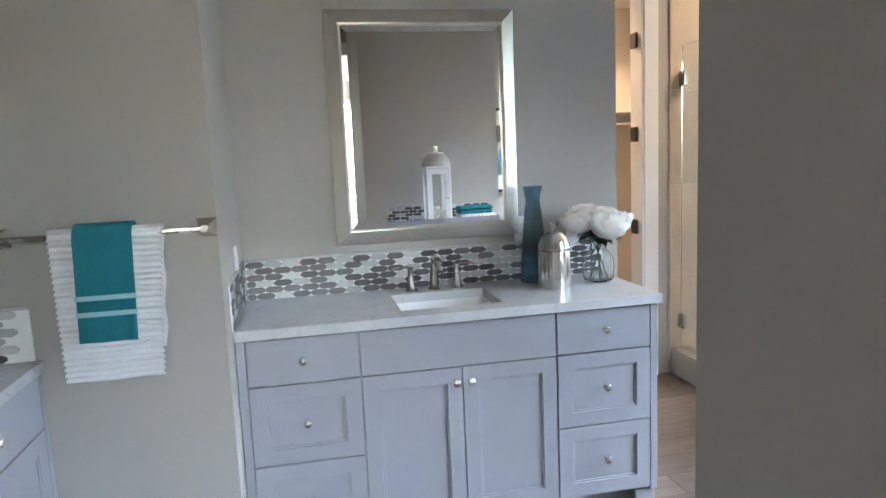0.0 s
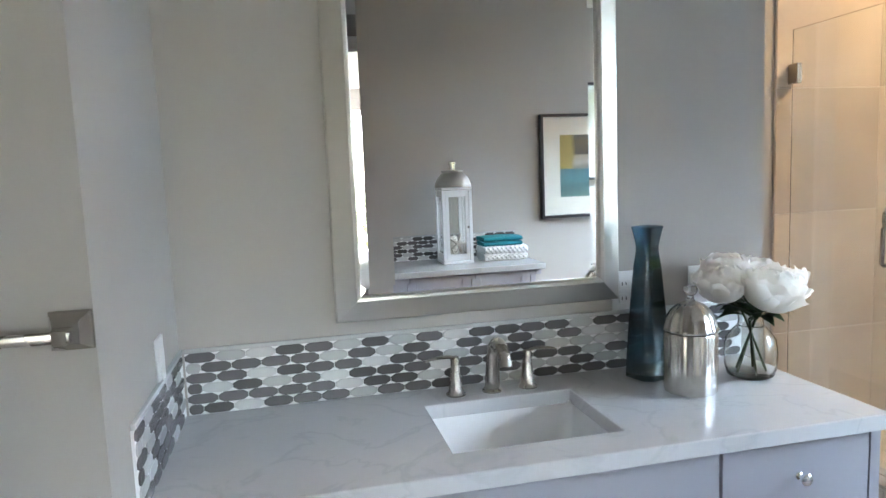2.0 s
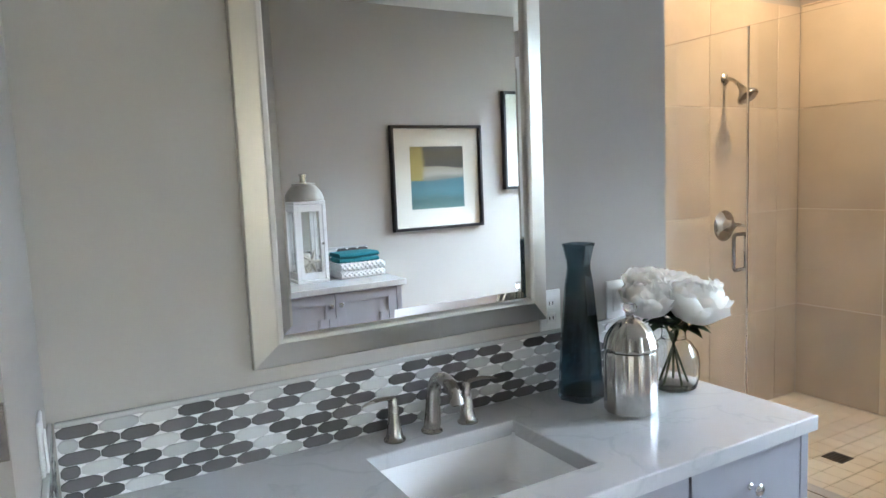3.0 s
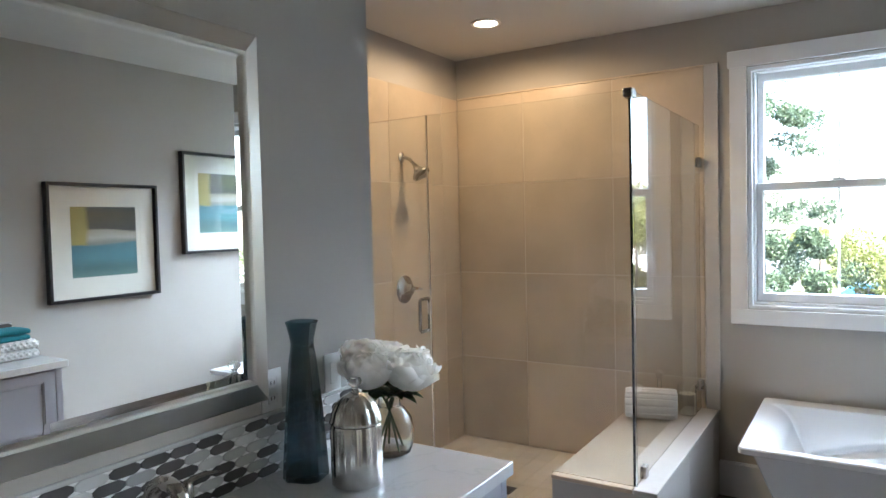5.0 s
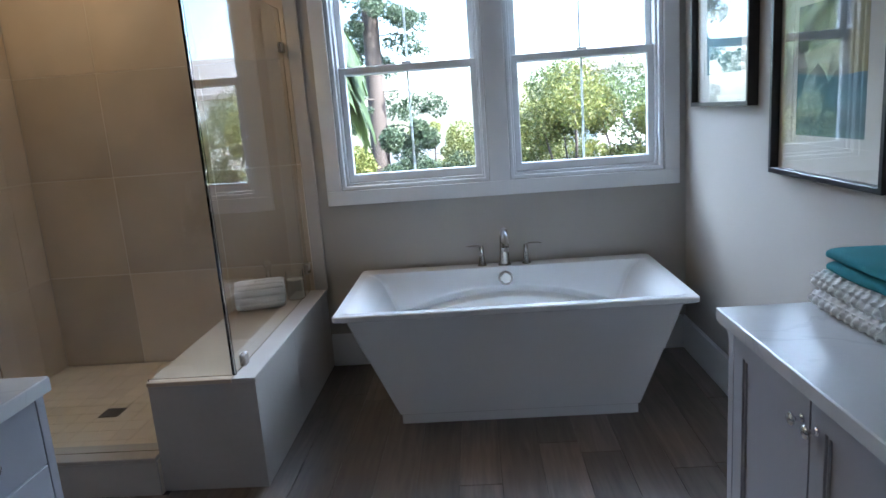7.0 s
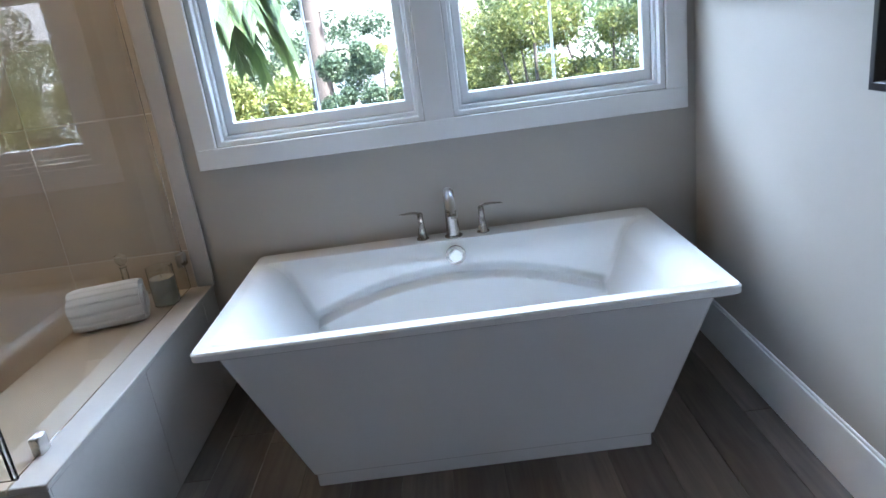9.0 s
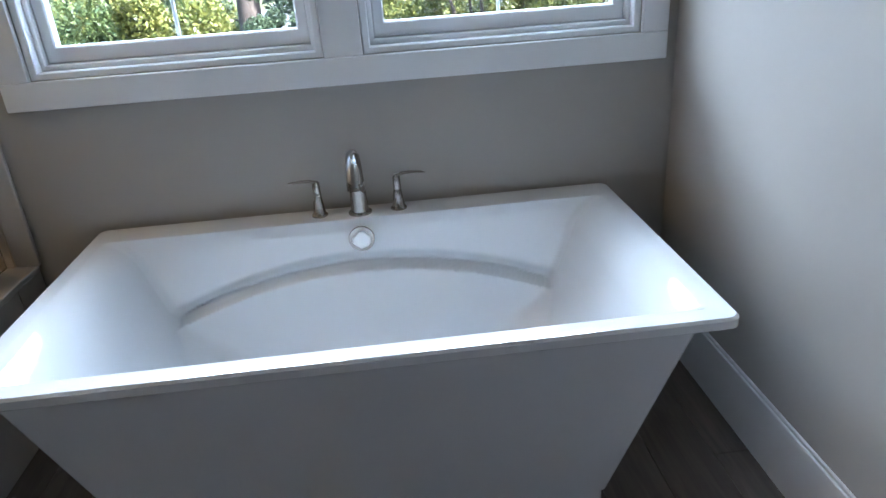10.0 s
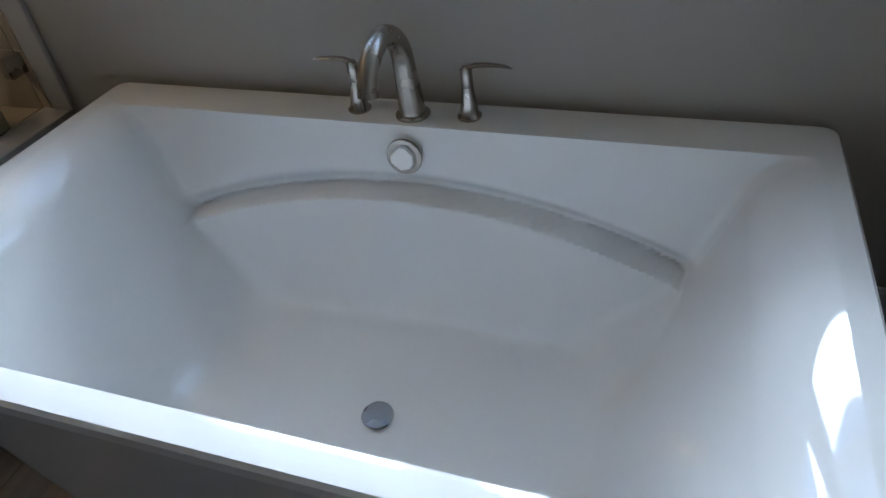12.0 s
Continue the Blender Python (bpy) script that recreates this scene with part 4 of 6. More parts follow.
def tile_field(name, axis, face, cuts, lo, label):
    t = thing(name, ((XW, 3.0, lo) if axis == "x" else (3.0, YS, lo)), label, "wall tile", kind="structure")
    a, b = min(cuts), max(cuts)
    bed = (face + 0.0025, face + 0.0125, a, b, lo, TT - 0.002) if axis == "x" else (a, b, face + 0.0025, face + 0.0125, lo, TT - 0.002)
    part("grout_bed", boxes(bed), GROUT, t)
    for u0, u1 in zip(cuts, cuts[1:]):
        for z0, z1 in zip(JZ, JZ[1:]):
            g = 0.002
            z0c = max(z0, lo)
            if z1 - z0c < 0.02:
                continue
            d = (face, face + 0.0065, u0 + g, u1 - g, z0c + g, z1 - g) if axis == "x" else (u0 + g, u1 - g, face, face + 0.0065, z0c + g, z1 - g)
            part("tile", boxes(d, bevel=0.0012), TILE, t)
    return t


tile_field("shower_tiles_back", "x", XW - 0.0135, (2.402, 2.92, 3.505, YS - 0.0135), SF, "beige large-format stone tiles on the shower wall")
tile_field("shower_tiles_head", "y", YS - 0.0135, (2.3, 2.885, 3.467, XW - 0.014), SF, "beige large-format stone tiles round the shower head")
structure("tile_edge", boxes((XW - 0.016, XW, 2.326, 2.4, PZ, TT + 0.01), bevel=0.003), mat("pale_stone_trim", (0.5, 0.48, 0.46), 0.4, vary=0.06, scale=6, fine=0.03), "pale stone edge strip of the shower tiles", "trim")
structure("tile_cap", boxes((XW - 0.016, XW, 2.401, YS - 0.014, TT, TT + 0.01), bevel=0.002), TILE, "stone cap strip above the shower tiles", "trim")

# glass
GT, GB = 2.075, 0.17
sd_ = thing("shower_door", (XG, 3.65, GB), "frameless hinged clear glass shower door with a chrome pull", "shower door")
pane = part("glass", boxes((XG - 0.005, XG + 0.005, 3.4, YS - 0.03, GB + 0.008, GT), bevel=0.001), SHGLASS, sd_, smooth=False)
pane.visible_shadow = False
for z in (1.875, 0.35):
    part("hinge", boxes((XG - 0.016, XG + 0.016, YS - 0.075, YS - 0.0135, z - 0.045, z + 0.045), bevel=0.003), NICKEL, sd_, "brushed nickel glass hinge")
hp = [(XG, 3.432, 1.05), (XG - 0.032, 3.432, 1.05), (XG - 0.042, 3.432, 1.06), (XG - 0.042, 3.432, 1.195), (XG - 0.032, 3.432, 1.205), (XG, 3.432, 1.205)]
hd = part("handle", tube(hp, 0.0085, 14), NICKEL, sd_, "brushed nickel D-shaped pull")
part("handle", tube([(2 * XG - x, y, z) for x, y, z in hp], 0.0085, 14), NICKEL, sd_, "brushed nickel D-shaped pull")
# added strip; its pale colour stands in for light caught by the glass edge
part("pale_edge_strip", boxes((XG - 0.0045, XG + 0.0045, 3.3945, 3.3997, GB + 0.01, GT - 0.002), bevel=0.001), mat("pale_glass_edge", (0.62, 0.58, 0.5), 0.3, vary=0.05, scale=20), sd_, "pale strip coloured as the lit edge of the door glass")
fx = thing("fixed_glass_panel", (XG, 3.0, GB), "fixed clear glass panel notched over the bench", "glass panel")
bm = bmesh.new()
sec = [(3.394, GB + 0.004), (3.394, GT), (YG - 0.004, GT), (YG - 0.004, PZ + 0.003), (PY1 + 0.008, PZ + 0.003), (PY1 + 0.008, GB + 0.004)]
lo = [bm.verts.new((XG - 0.005, y, z)) for y, z in sec]
hi = [bm.verts.new((XG + 0.005, y, z)) for y, z in sec]
loft(bm, [lo, hi], True, True)
p = part("glass", bm, SHGLASS, fx, smooth=False)
p.visible_shadow = False
part("floor_clip", boxes((XG - 0.014, XG + 0.014, 3.315, 3.365, 0.168, 0.222), bevel=0.003), NICKEL, fx)
rp = thing("return_panel", (3.0, YG, PZ), "clear glass return panel standing on the bench", "glass panel")
p = part("glass", boxes((XG - 0.005, XW - 0.018, YG + 0.001, YG + 0.011, PZ + 0.003, GT), bevel=0.001), SHGLASS, rp, smooth=False)
p.visible_shadow = False
part("corner_clip", boxes((XG - 0.02, XG + 0.04, YG - 0.008, YG + 0.03, GT - 0.03, GT + 0.006), bevel=0.003), NICKEL, rp)
part("bottom_clip", boxes((2.47, 2.515, YG - 0.012, YG + 0.02, PZ, PZ + 0.052), bevel=0.003), NICKEL, rp)
for z in (0.62, 1.87):
    part("wall_clip", boxes((XW - 0.07, XW - 0.0135, YG - 0.012, YG + 0.022, z - 0.028, z + 0.028), bevel=0.003), NICKEL, rp)

sh = thing("rain_shower_fixture", (3.005, YS, 1.95), "brushed nickel shower head on a bent wall arm", "shower head")
q = Vector((0, -1, 0)).to_track_quat("Z", "Y").to_matrix().to_4x4()
part("flange", lathe([(0, 0), (0.032, 0), (0.032, 0.004), (0.022, 0.012), (0.012, 0.018), (0, 0.018)], n=28, m=Matrix.Translation((3.005, YS - 0.0135, 1.966)) @ q), NICKEL, sh)
part("arm", tube([(3.005, YS - 0.02, 1.966), (3.005, YS - 0.05, 1.962), (3.005, YS - 0.075, 1.95), (3.005, YS - 0.118, 1.908)], 0.0105, 14), NICKEL, sh)
hq = Vector((0, -0.62, -0.8)).to_track_quat("Z", "Y").to_matrix().to_4x4()
part("head", lathe([(0, -0.005), (0.014, -0.005), (0.017, 0.012), (0.02, 0.022), (0.034, 0.042), (0.052, 0.06), (0.056, 0.066), (0.055, 0.075), (0.048, 0.078), (0, 0.078)], n=32, m=Matrix.Translation((3.005, YS - 0.113, 1.912)) @ hq), NICKEL, sh)
va = thing("shower_valve", (3.005, YS, 1.18), "round brushed nickel shower valve with a lever", "shower valve")
part("plate", lathe([(0, 0), (0.085, 0), (0.085, 0.003), (0.07, 0.01), (0.04, 0.016), (0.034, 0.02), (0.032, 0.05), (0.026, 0.056), (0, 0.057)], n=40, m=Matrix.Translation((3.005, YS - 0.0135, 1.172)) @ q), NICKEL, va)
part("lever", tube([(3.005, YS - 0.062, 1.172), (3.035, YS - 0.075, 1.178), (3.08, YS - 0.08, 1.17), (3.105, YS - 0.078, 1.165)], [0.012, 0.011, 0.009, 0.005], 12), NICKEL, va)

# ---- second vanity on the towel wall's side ----
lv = thing("side_vanity", (-1.03, 1.7, 0), "grey painted shaker vanity with a chrome knob", "cabinet")
LF = -0.785
part("body", boxes((-1.327, LF, 0.9, YT - 0.003, 0.1, 0.862), bevel=0.001), GREY, lv)
part("toe_kick", boxes((-1.327, LF - 0.07, 0.92, YT - 0.003, 0.0, 0.1)), GREY, lv)
lp = lambda u, d, z: (LF + d, u, z)
part("end_stile", boxes((LF, LF + 0.02, 2.315, YT - 0.004, 0.1, 0.86), bevel=0.0015), GREY, lv)
front(lv, "drawer", 1.665, 2.31, 0.699, 0.858, lp, False, [(1.985, 0.785)])
front(lv, "door", 1.665, 2.31, 0.118, 0.695, lp, True, [(1.695, 0.637)])
front(lv, "drawer", 0.91, 1.661, 0.699, 0.858, lp, False, [(1.33, 0.785)])
front(lv, "door", 0.91, 1.661, 0.118, 0.695, lp, True, [(1.62, 0.637)])
lc = thing("side_countertop", (-1.03, 1.7, 0.865), "white quartz countertop beside the towel wall", "countertop")
part("slab", boxes((-1.329, -0.755, 0.88, YT - 0.001, 0.864, CT), bevel=0.0025), QUARTZ, lc, smooth=False)

# ---- cabinet under the pictures ----
c2 = thing("storage_cabinet", (1.15, 0.5, 0), "grey painted shaker cabinet with two doors and chrome knobs", "cabinet")
CF = 0.752
part("body", boxes((0.643, 1.59, YP + 0.003, CF, 0.1, 0.862), bevel=0.001), GREY, c2)
part("toe_kick", boxes((0.643, 1.57, YP + 0.003, CF - 0.07, 0.0, 0.1)), GREY, c2)
cp = lambda u, d, z: (u, CF + d, z)
part("end_stile", boxes((1.555, 1.589, CF, CF + 0.02, 0.1, 0.86), bevel=0.0015), GREY, c2)
part("end_stile", boxes((0.644, 0.74, CF, CF + 0.02, 0.1, 0.86), bevel=0.0015), GREY, c2)
front(c2, "door", 0.744, 1.155, 0.118, 0.856, cp, True, [(1.127, 0.79)])
front(c2, "door", 1.159, 1.552, 0.118, 0.856, cp, True, [(1.187, 0.79)])
cc = thing("storage_countertop", (1.15, 0.5, 0.865), "grey-white quartz countertop on the cabinet", "countertop")
part("slab", boxes((0.642, 1.612, YP + 0.001, 0.798, 0.864, CT), bevel=0.0025), QUARTZ, cc, smooth=False)


# ---- framed prints ----
def picture(x0, x1, z0, z1, seed):
    p = thing("framed_print", ((x0 + x1) / 2, YP, z0), "abstract teal and ochre print in a thin black frame", "picture", "framed prints")
    bm = bmesh.new()
    w = 0.02
    rings = []
    for i, y in ((0.0, YP + 0.001), (0.0, YP + 0.042), (0.002, YP + 0.044), (w - 0.002, YP + 0.044), (w, YP + 0.042), (w, YP + 0.012)):
        rings.append([bm.verts.new((x0 + i, y, z0 + i)), bm.verts.new((x1 - i, y, z0 + i)), bm.verts.new((x1 - i, y, z1 - i)), bm.verts.new((x0 + i, y, z1 - i))])
    for a, b in zip(rings, rings[1:]):
        for k in range(4):
            bm.faces.new((a[k], a[(k + 1) % 4], b[(k + 1) % 4], b[k]))
    part("frame", bm, BLACKWOOD, p, "thin black frame", smooth=False)
    W, H = x1 - x0, z1 - z0
    ax0, ax1, az0, az1 = x0 + 0.21 * W, x0 + 0.8 * W, z0 + 0.2 * H, z0 + 0.8 * H
    part("backing", boxes((x0 + 0.004, x1 - 0.004, YP + 0.002, YP + 0.008, z0 + 0.004, z1 - 0.004)), MATBOARD, p)
    part("print", boxes((ax0 - 0.002, ax1 + 0.002, YP + 0.008, YP + 0.0092, az0 - 0.002, az1 + 0.002)), print_art("abstract_print", seed), p, "abstract painted print", smooth=False)
    for g, y0, y1 in ((0.03, 0.0092, 0.0112), (0.0, 0.0082, 0.0100)):
        a0, a1, b0, b1 = ax0 - g, ax1 + g, az0 - g, az1 + g
        X0, X1, Z0, Z1 = (x0 + 0.014, x1 - 0.014, z0 + 0.014, z1 - 0.014) if g else (ax0 - 0.031, ax1 + 0.031, az0 - 0.031, az1 + 0.031)
        part("mat_board", ring_frame(lambda u, d, z: (u, YP + d, z), X0, X1, Z0, Z1, a0 - X0, X1 - a1, b0 - Z0, Z1 - b1, y0, y1, 0.0006), MATBOARD, p, smooth=False)
    gl = part("glazing", boxes((x0 + 0.012, x1 - 0.012, YP + 0.02, YP + 0.022, z0 + 0.012, z1 - 0.012)), CLEAR, p, smooth=False)
    gl.visible_shadow = False


picture(1.80, 2.53, 1.138, 1.868, 2.0)
picture(2.735, 3.46, 1.392, 2.12, 7.3)

# ---- towel bar and its towels ----
tb = thing("towel_bar", (-0.54, YT, 1.273), "brushed nickel towel bar with flared square posts", "towel bar")
part("bar", boxes((-0.845, -0.239, 2.283, 2.297, 1.265, 1.281), bevel=0.003, segs=2), NICKEL, tb)
for x, s in ((-0.252, 1), (-0.832, -1)):
    bm = bmesh.new()
    rr = []
    for y, hx, hz in ((YT - 0.0005, 0.029, 0.029), (YT - 0.008, 0.029, 0.029), (YT - 0.012, 0.026, 0.026), (2.316, 0.0165, 0.0165), (2.302, 0.0125, 0.0125), (2.287, 0.0105, 0.011), (2.281, 0.0095, 0.01)):
        rr.append([bm.verts.new((x + a * hx, y, 1.273 + b * hz)) for a, b in ((-1, -1), (1, -1), (1, 1), (-1, 1))])
    loft(bm, rr, True, True)
    part("post", bm, NICKEL, tb, smooth=False)


def hung_towel(name, x0, x1, top, drop_front, drop_back, yf, label, material, ribs, pitch, amp, lean=0.0, taper=0.0):
    """A towel folded over the bar; ribs across ('h') or along ('v') its length."""
    t = thing(name, ((x0 + x1) / 2, 2.29, top - drop_front), label, "towel")
    prof = []
    R = 2.29 - yf
    n = int(drop_front / 0.0042)
    for k in range(n + 1):
        prof.append((yf, top - R - (drop_front - R) * (1 - k / n)))
    for k in range(1, 9):
        a = math.pi * k / 9
        prof.append((2.29 - R * math.cos(a), top - R + R * math.sin(a)))
    m = int(drop_back / 0.02)
    for k in range(m + 1):
        prof.append((2.29 + R, top - R - (drop_back - R) * k / m))
    cols = 90
    bm = bmesh.new()
    grid = []
    s = 0.0
    for j, (y, z) in enumerate(prof):
        if j:
            s += math.hypot(y - prof[j - 1][0], z - prof[j - 1][1])
        row = []
        for i in range(cols + 1):
            u = i / cols
            fall = max(0.0, (top - z) / drop_front)
            x = x0 + (x1 - x0 - taper * fall) * u
            fall = max(0.0, (top - z) / drop_front)
            wave = amp * (abs(math.sin(math.pi * s / pitch)) if ribs == "h" else abs(math.sin(math.pi * (x - x0) / pitch)))
            fold = 0.004 * math.sin(u * 9 + 1.0) * fall
            edge = 0.0035 * math.sin(2 * math.pi * s / pitch) * (1 if i in (0, cols) else 0) if ribs == "h" else 0
            side = -1 if y < 2.29 else 1
            wob = 0.003 * noise.noise(Vector((x * 12, z * 12, 3 if side > 0 else 9)))
            row.append(bm.verts.new((x + lean * fall + edge * (1 if i else -1), min(y + side * (wave * 1.0) + (fold + wob if side < 0 else 0), YT - 0.004), z)))
        grid.append(row)
    for a, b in zip(grid, grid[1:]):
        for i in range(cols):
            bm.faces.new((a[i], a[i + 1], b[i + 1], b[i]))
    ob = part("cloth", bm, material, t)
    so = ob.modifiers.new("thick", "SOLIDIFY")
    so.thickness, so.offset = 0.006, 0.0
    return t


hung_towel("white_hand_towel", -0.680, -0.370, 1.294, 0.452, 0.378, 2.27, "white ribbed towel draped over the towel bar", FABRIC_W, "h", 0.0175, 0.0085, 0.008, 0.038)
tt = hung_towel("teal_towel", -0.608, -0.449, 1.307, 0.346, 0.284, 2.253, "teal hand towel with two pale bands, hung over a white towel", FABRIC_T, "v", 0.0062, 0.0022, -0.012)
for z in (1.094, 1.046):
    part("woven_band", boxes((-0.621, -0.453, 2.2425, 2.247, z - 0.0075, z + 0.0075), bevel=0.002), BAND, tt, "pale woven band")

# ---- on the vanity ----
bv = thing("blue_glass_vase", (1.008, 2.905, CT), "tall blue-grey square glass bottle vase with a flared neck", "vase")
bm = bmesh.new()


def square_ring(bm, cx, cy, h, z, turn, r=0.28):
    out = []
    for k in range(4):
        for d in (-r * 45, -r * 15, r * 15, r * 45):
            a = radians(90 * k + 45 + d)
            f = h * math.sqrt(2) * (1 - 0.10 * abs(math.cos(radians(90 * k + 45 + d - (90 * k + 45)))) ** 30)
            out.append(bm.verts.new((cx + f * math.cos(a + turn), cy + f * math.sin(a + turn), z)))
    return out


vt = radians(18)
prof = [(0.036, 0.0), (0.044, 0.002), (0.045, 0.008), (0.043, 0.06), (0.036, 0.19), (0.0275, 0.31), (0.0225, 0.352), (0.0228, 0.368), (0.0295, 0.408), (0.0315, 0.414), (0.0315, 0.418)]
inner = [(0.0285, 0.417), (0.0205, 0.372), (0.0195, 0.352), (0.025, 0.31), (0.033, 0.19), (0.039, 0.06), (0.037, 0.018), (0.01, 0.015)]
loft(bm, [square_ring(bm, 1.008, 2.905, h, CT + z, vt) for h, z in prof + inner], True, True)
part("glass", bm, BLUEGLASS, bv)

jar = thing("mercury_glass_jar", (1.045, 2.76, CT), "fluted silver mercury-glass jar with a domed lid", "jar")
part("body", lathe([(0, CT), (0.058, CT), (0.0655, CT + 0.004), (0.067, CT + 0.02), (0.067, CT + 0.15), (0.064, CT + 0.157), (0.06, CT + 0.158), (0, CT + 0.158)], 1.045, 2.76, 168, flute=14, depth=0.05), MERCURY, jar)
lid = part("lid", lathe([(0.0, CT + 0.16), (0.066, CT + 0.16), (0.0685, CT + 0.163), (0.0685, CT + 0.168), (0.066, CT + 0.172), (0.062, CT + 0.19), (0.05, CT + 0.212), (0.032, CT + 0.228), (0.014, CT + 0.236), (0.0, CT + 0.237)], 1.045, 2.76, 168, flute=14, depth=0.05), MERCURY, jar, "domed ribbed lid")
part("lid_knob", lathe([(0, CT + 0.234), (0.012, CT + 0.236), (0.008, CT + 0.243), (0.0085, CT + 0.25), (0.017, CT + 0.258), (0.019, CT + 0.266), (0.014, CT + 0.274), (0, CT + 0.277)], 1.045, 2.76, 24), CLEAR, lid, "clear glass knob")

fv = thing("flower_vase", (1.268, 2.82, CT), "clear glass bottle vase with water and stems", "vase")
FX, FY = 1.268, 2.82
part("glass", lathe([(0, CT), (0.05, CT), (0.06, CT + 0.006), (0.067, CT + 0.03), (0.069, CT + 0.07), (0.064, CT + 0.105), (0.045, CT + 0.13), (0.034, CT + 0.14), (0.032, CT + 0.16), (0.037, CT + 0.176), (0.0345, CT + 0.176), (0.029, CT + 0.16), (0.031, CT + 0.142), (0.042, CT + 0.132), (0.061, CT + 0.105), (0.066, CT + 0.07), (0.064, CT + 0.03), (0.056, CT + 0.01), (0, CT + 0.008)], FX, FY, 40), CLEAR, fv)


def bloom(c, r, seed, parent):
    """A peony: a round heart with cupped petals in layers, the outer ones opening wide."""
    rng = random.Random(seed)
    c = Vector(c)
    tilt = Euler((rng.uniform(-0.4, 0.4), rng.uniform(-0.4, 0.4), rng.uniform(0, 6))).to_matrix()
    bm = bmesh.new()
    bmesh.ops.create_icosphere(bm, subdivisions=3, radius=r * 0.6, matrix=Matrix.Translation(c) @ Matrix.Diagonal((1, 1, 0.8, 1)))
    heart = part("bloom", bm, PETAL, parent, "ruffled white bloom")
    for ring_, (count, rad, a0, a1, wide, flare) in enumerate(((4, 0.66, 100, -8, 62, 0.0), (5, 0.76, 115, 14, 54, 0.02), (5, 0.86, 125, 30, 54, 0.05), (6, 0.96, 135, 48, 46, 0.12), (7, 1.04, 140, 66, 40, 0.28))):
        for k in range(count):
            az = 360 / count * k + ring_ * 31 + rng.uniform(-8, 8)
            ph = rng.uniform(0, 6)
            reach = rng.uniform(0.9, 1.0)
            bm = bmesh.new()
            grid = []
            for j in range(10):
                v = j / 9
                row = []
                for i in range(17):
                    u = i / 8 - 1
                    pol = radians(a0 + (a1 - a0) * reach * v * (1 - 0.24 * u * u + 0.05 * v * math.sin(u * 7 + ph)))
                    w = wide * (0.35 + 0.65 * math.sin(math.pi * (0.1 + 0.48 * v)))
                    th = radians(az + u * w)
                    R = r * (rad + flare * v ** 3 + 0.035 * v * v * math.sin(u * 5 + ph) + 0.04 * u * (0.3 + v))
                    R *= 1 + 0.03 * v ** 3 * math.sin(u * 9 + 2 * ph)
                    p = Vector((R * math.sin(pol) * math.cos(th), R * math.sin(pol) * math.sin(th), R * math.cos(pol) * 0.9))
                    row.append(bm.verts.new(c + tilt @ p))
                grid.append(row)
            for a, b in zip(grid, grid[1:]):
                for i in range(16):
                    bm.faces.new((a[i], a[i + 1], b[i + 1], b[i]))
            part("petal", bm, PETAL, heart)


fl = thing("peony_bunch", (FX, FY, CT + 0.01), "bunch of white peonies with dark green leaves", "flowers")
BLOOMS = [((1.185, 2.83, CT + 0.262), 0.066), ((1.285, 2.76, CT + 0.252), 0.076), ((1.24, 2.885, CT + 0.285), 0.062), ((1.352, 2.81, CT + 0.248), 0.06), ((1.34, 2.885, CT + 0.272), 0.06)]
for k, (c, r) in enumerate(BLOOMS):
    bloom(c, r * 0.93, k + 3, fl)
    b = Vector(c) - Vector((0, 0, r * 0.7))
    nk = Vector((FX + 0.012 * math.cos(k * 1.3), FY + 0.012 * math.sin(k * 1.3), CT + 0.155))
    ft = Vector((FX - 0.04 * math.cos(k * 1.3), FY - 0.04 * math.sin(k * 1.3), CT + 0.012))
    part("stem", tube([ft, ft.lerp(nk, 0.5), nk, nk.lerp(b, 0.5) + Vector((0, 0, 0.008)), b], 0.0032, 8), STEM, fl)


def leaf(base, heading, length, width, droop):
    bm = bmesh.new()
    b, h = Vector(base), Vector(heading).normalized()
    s = h.cross(Vector((0, 0, 1))).normalized()
    g = []
    for j in range(7):
        v = j / 6
        c = b + h * length * v + Vector((0, 0, -droop * v * v))
        w = width * math.sin(math.pi * (0.06 + 0.94 * v) ** 0.8) + 0.0004
        g.append([bm.verts.new(c + s * w * t + Vector((0, 0, 0.25 * abs(t) * w))) for t in (-1, -0.5, 0, 0.5, 1)])
    for a, q_ in zip(g, g[1:]):
        for i in range(4):
            bm.faces.new((a[i], a[i + 1], q_[i + 1], q_[i]))
    return bm


rng = random.Random(5)
for k in range(28):
    a = k * 2.4
    part("leaf", leaf((FX + 0.02 * math.cos(a), FY + 0.02 * math.sin(a), CT + 0.165 + 0.04 * rng.random()), (math.cos(a), math.sin(a), 0.25 + 0.6 * rng.random()), 0.075 + 0.035 * rng.random(), 0.021, 0.045), LEAF, fl)

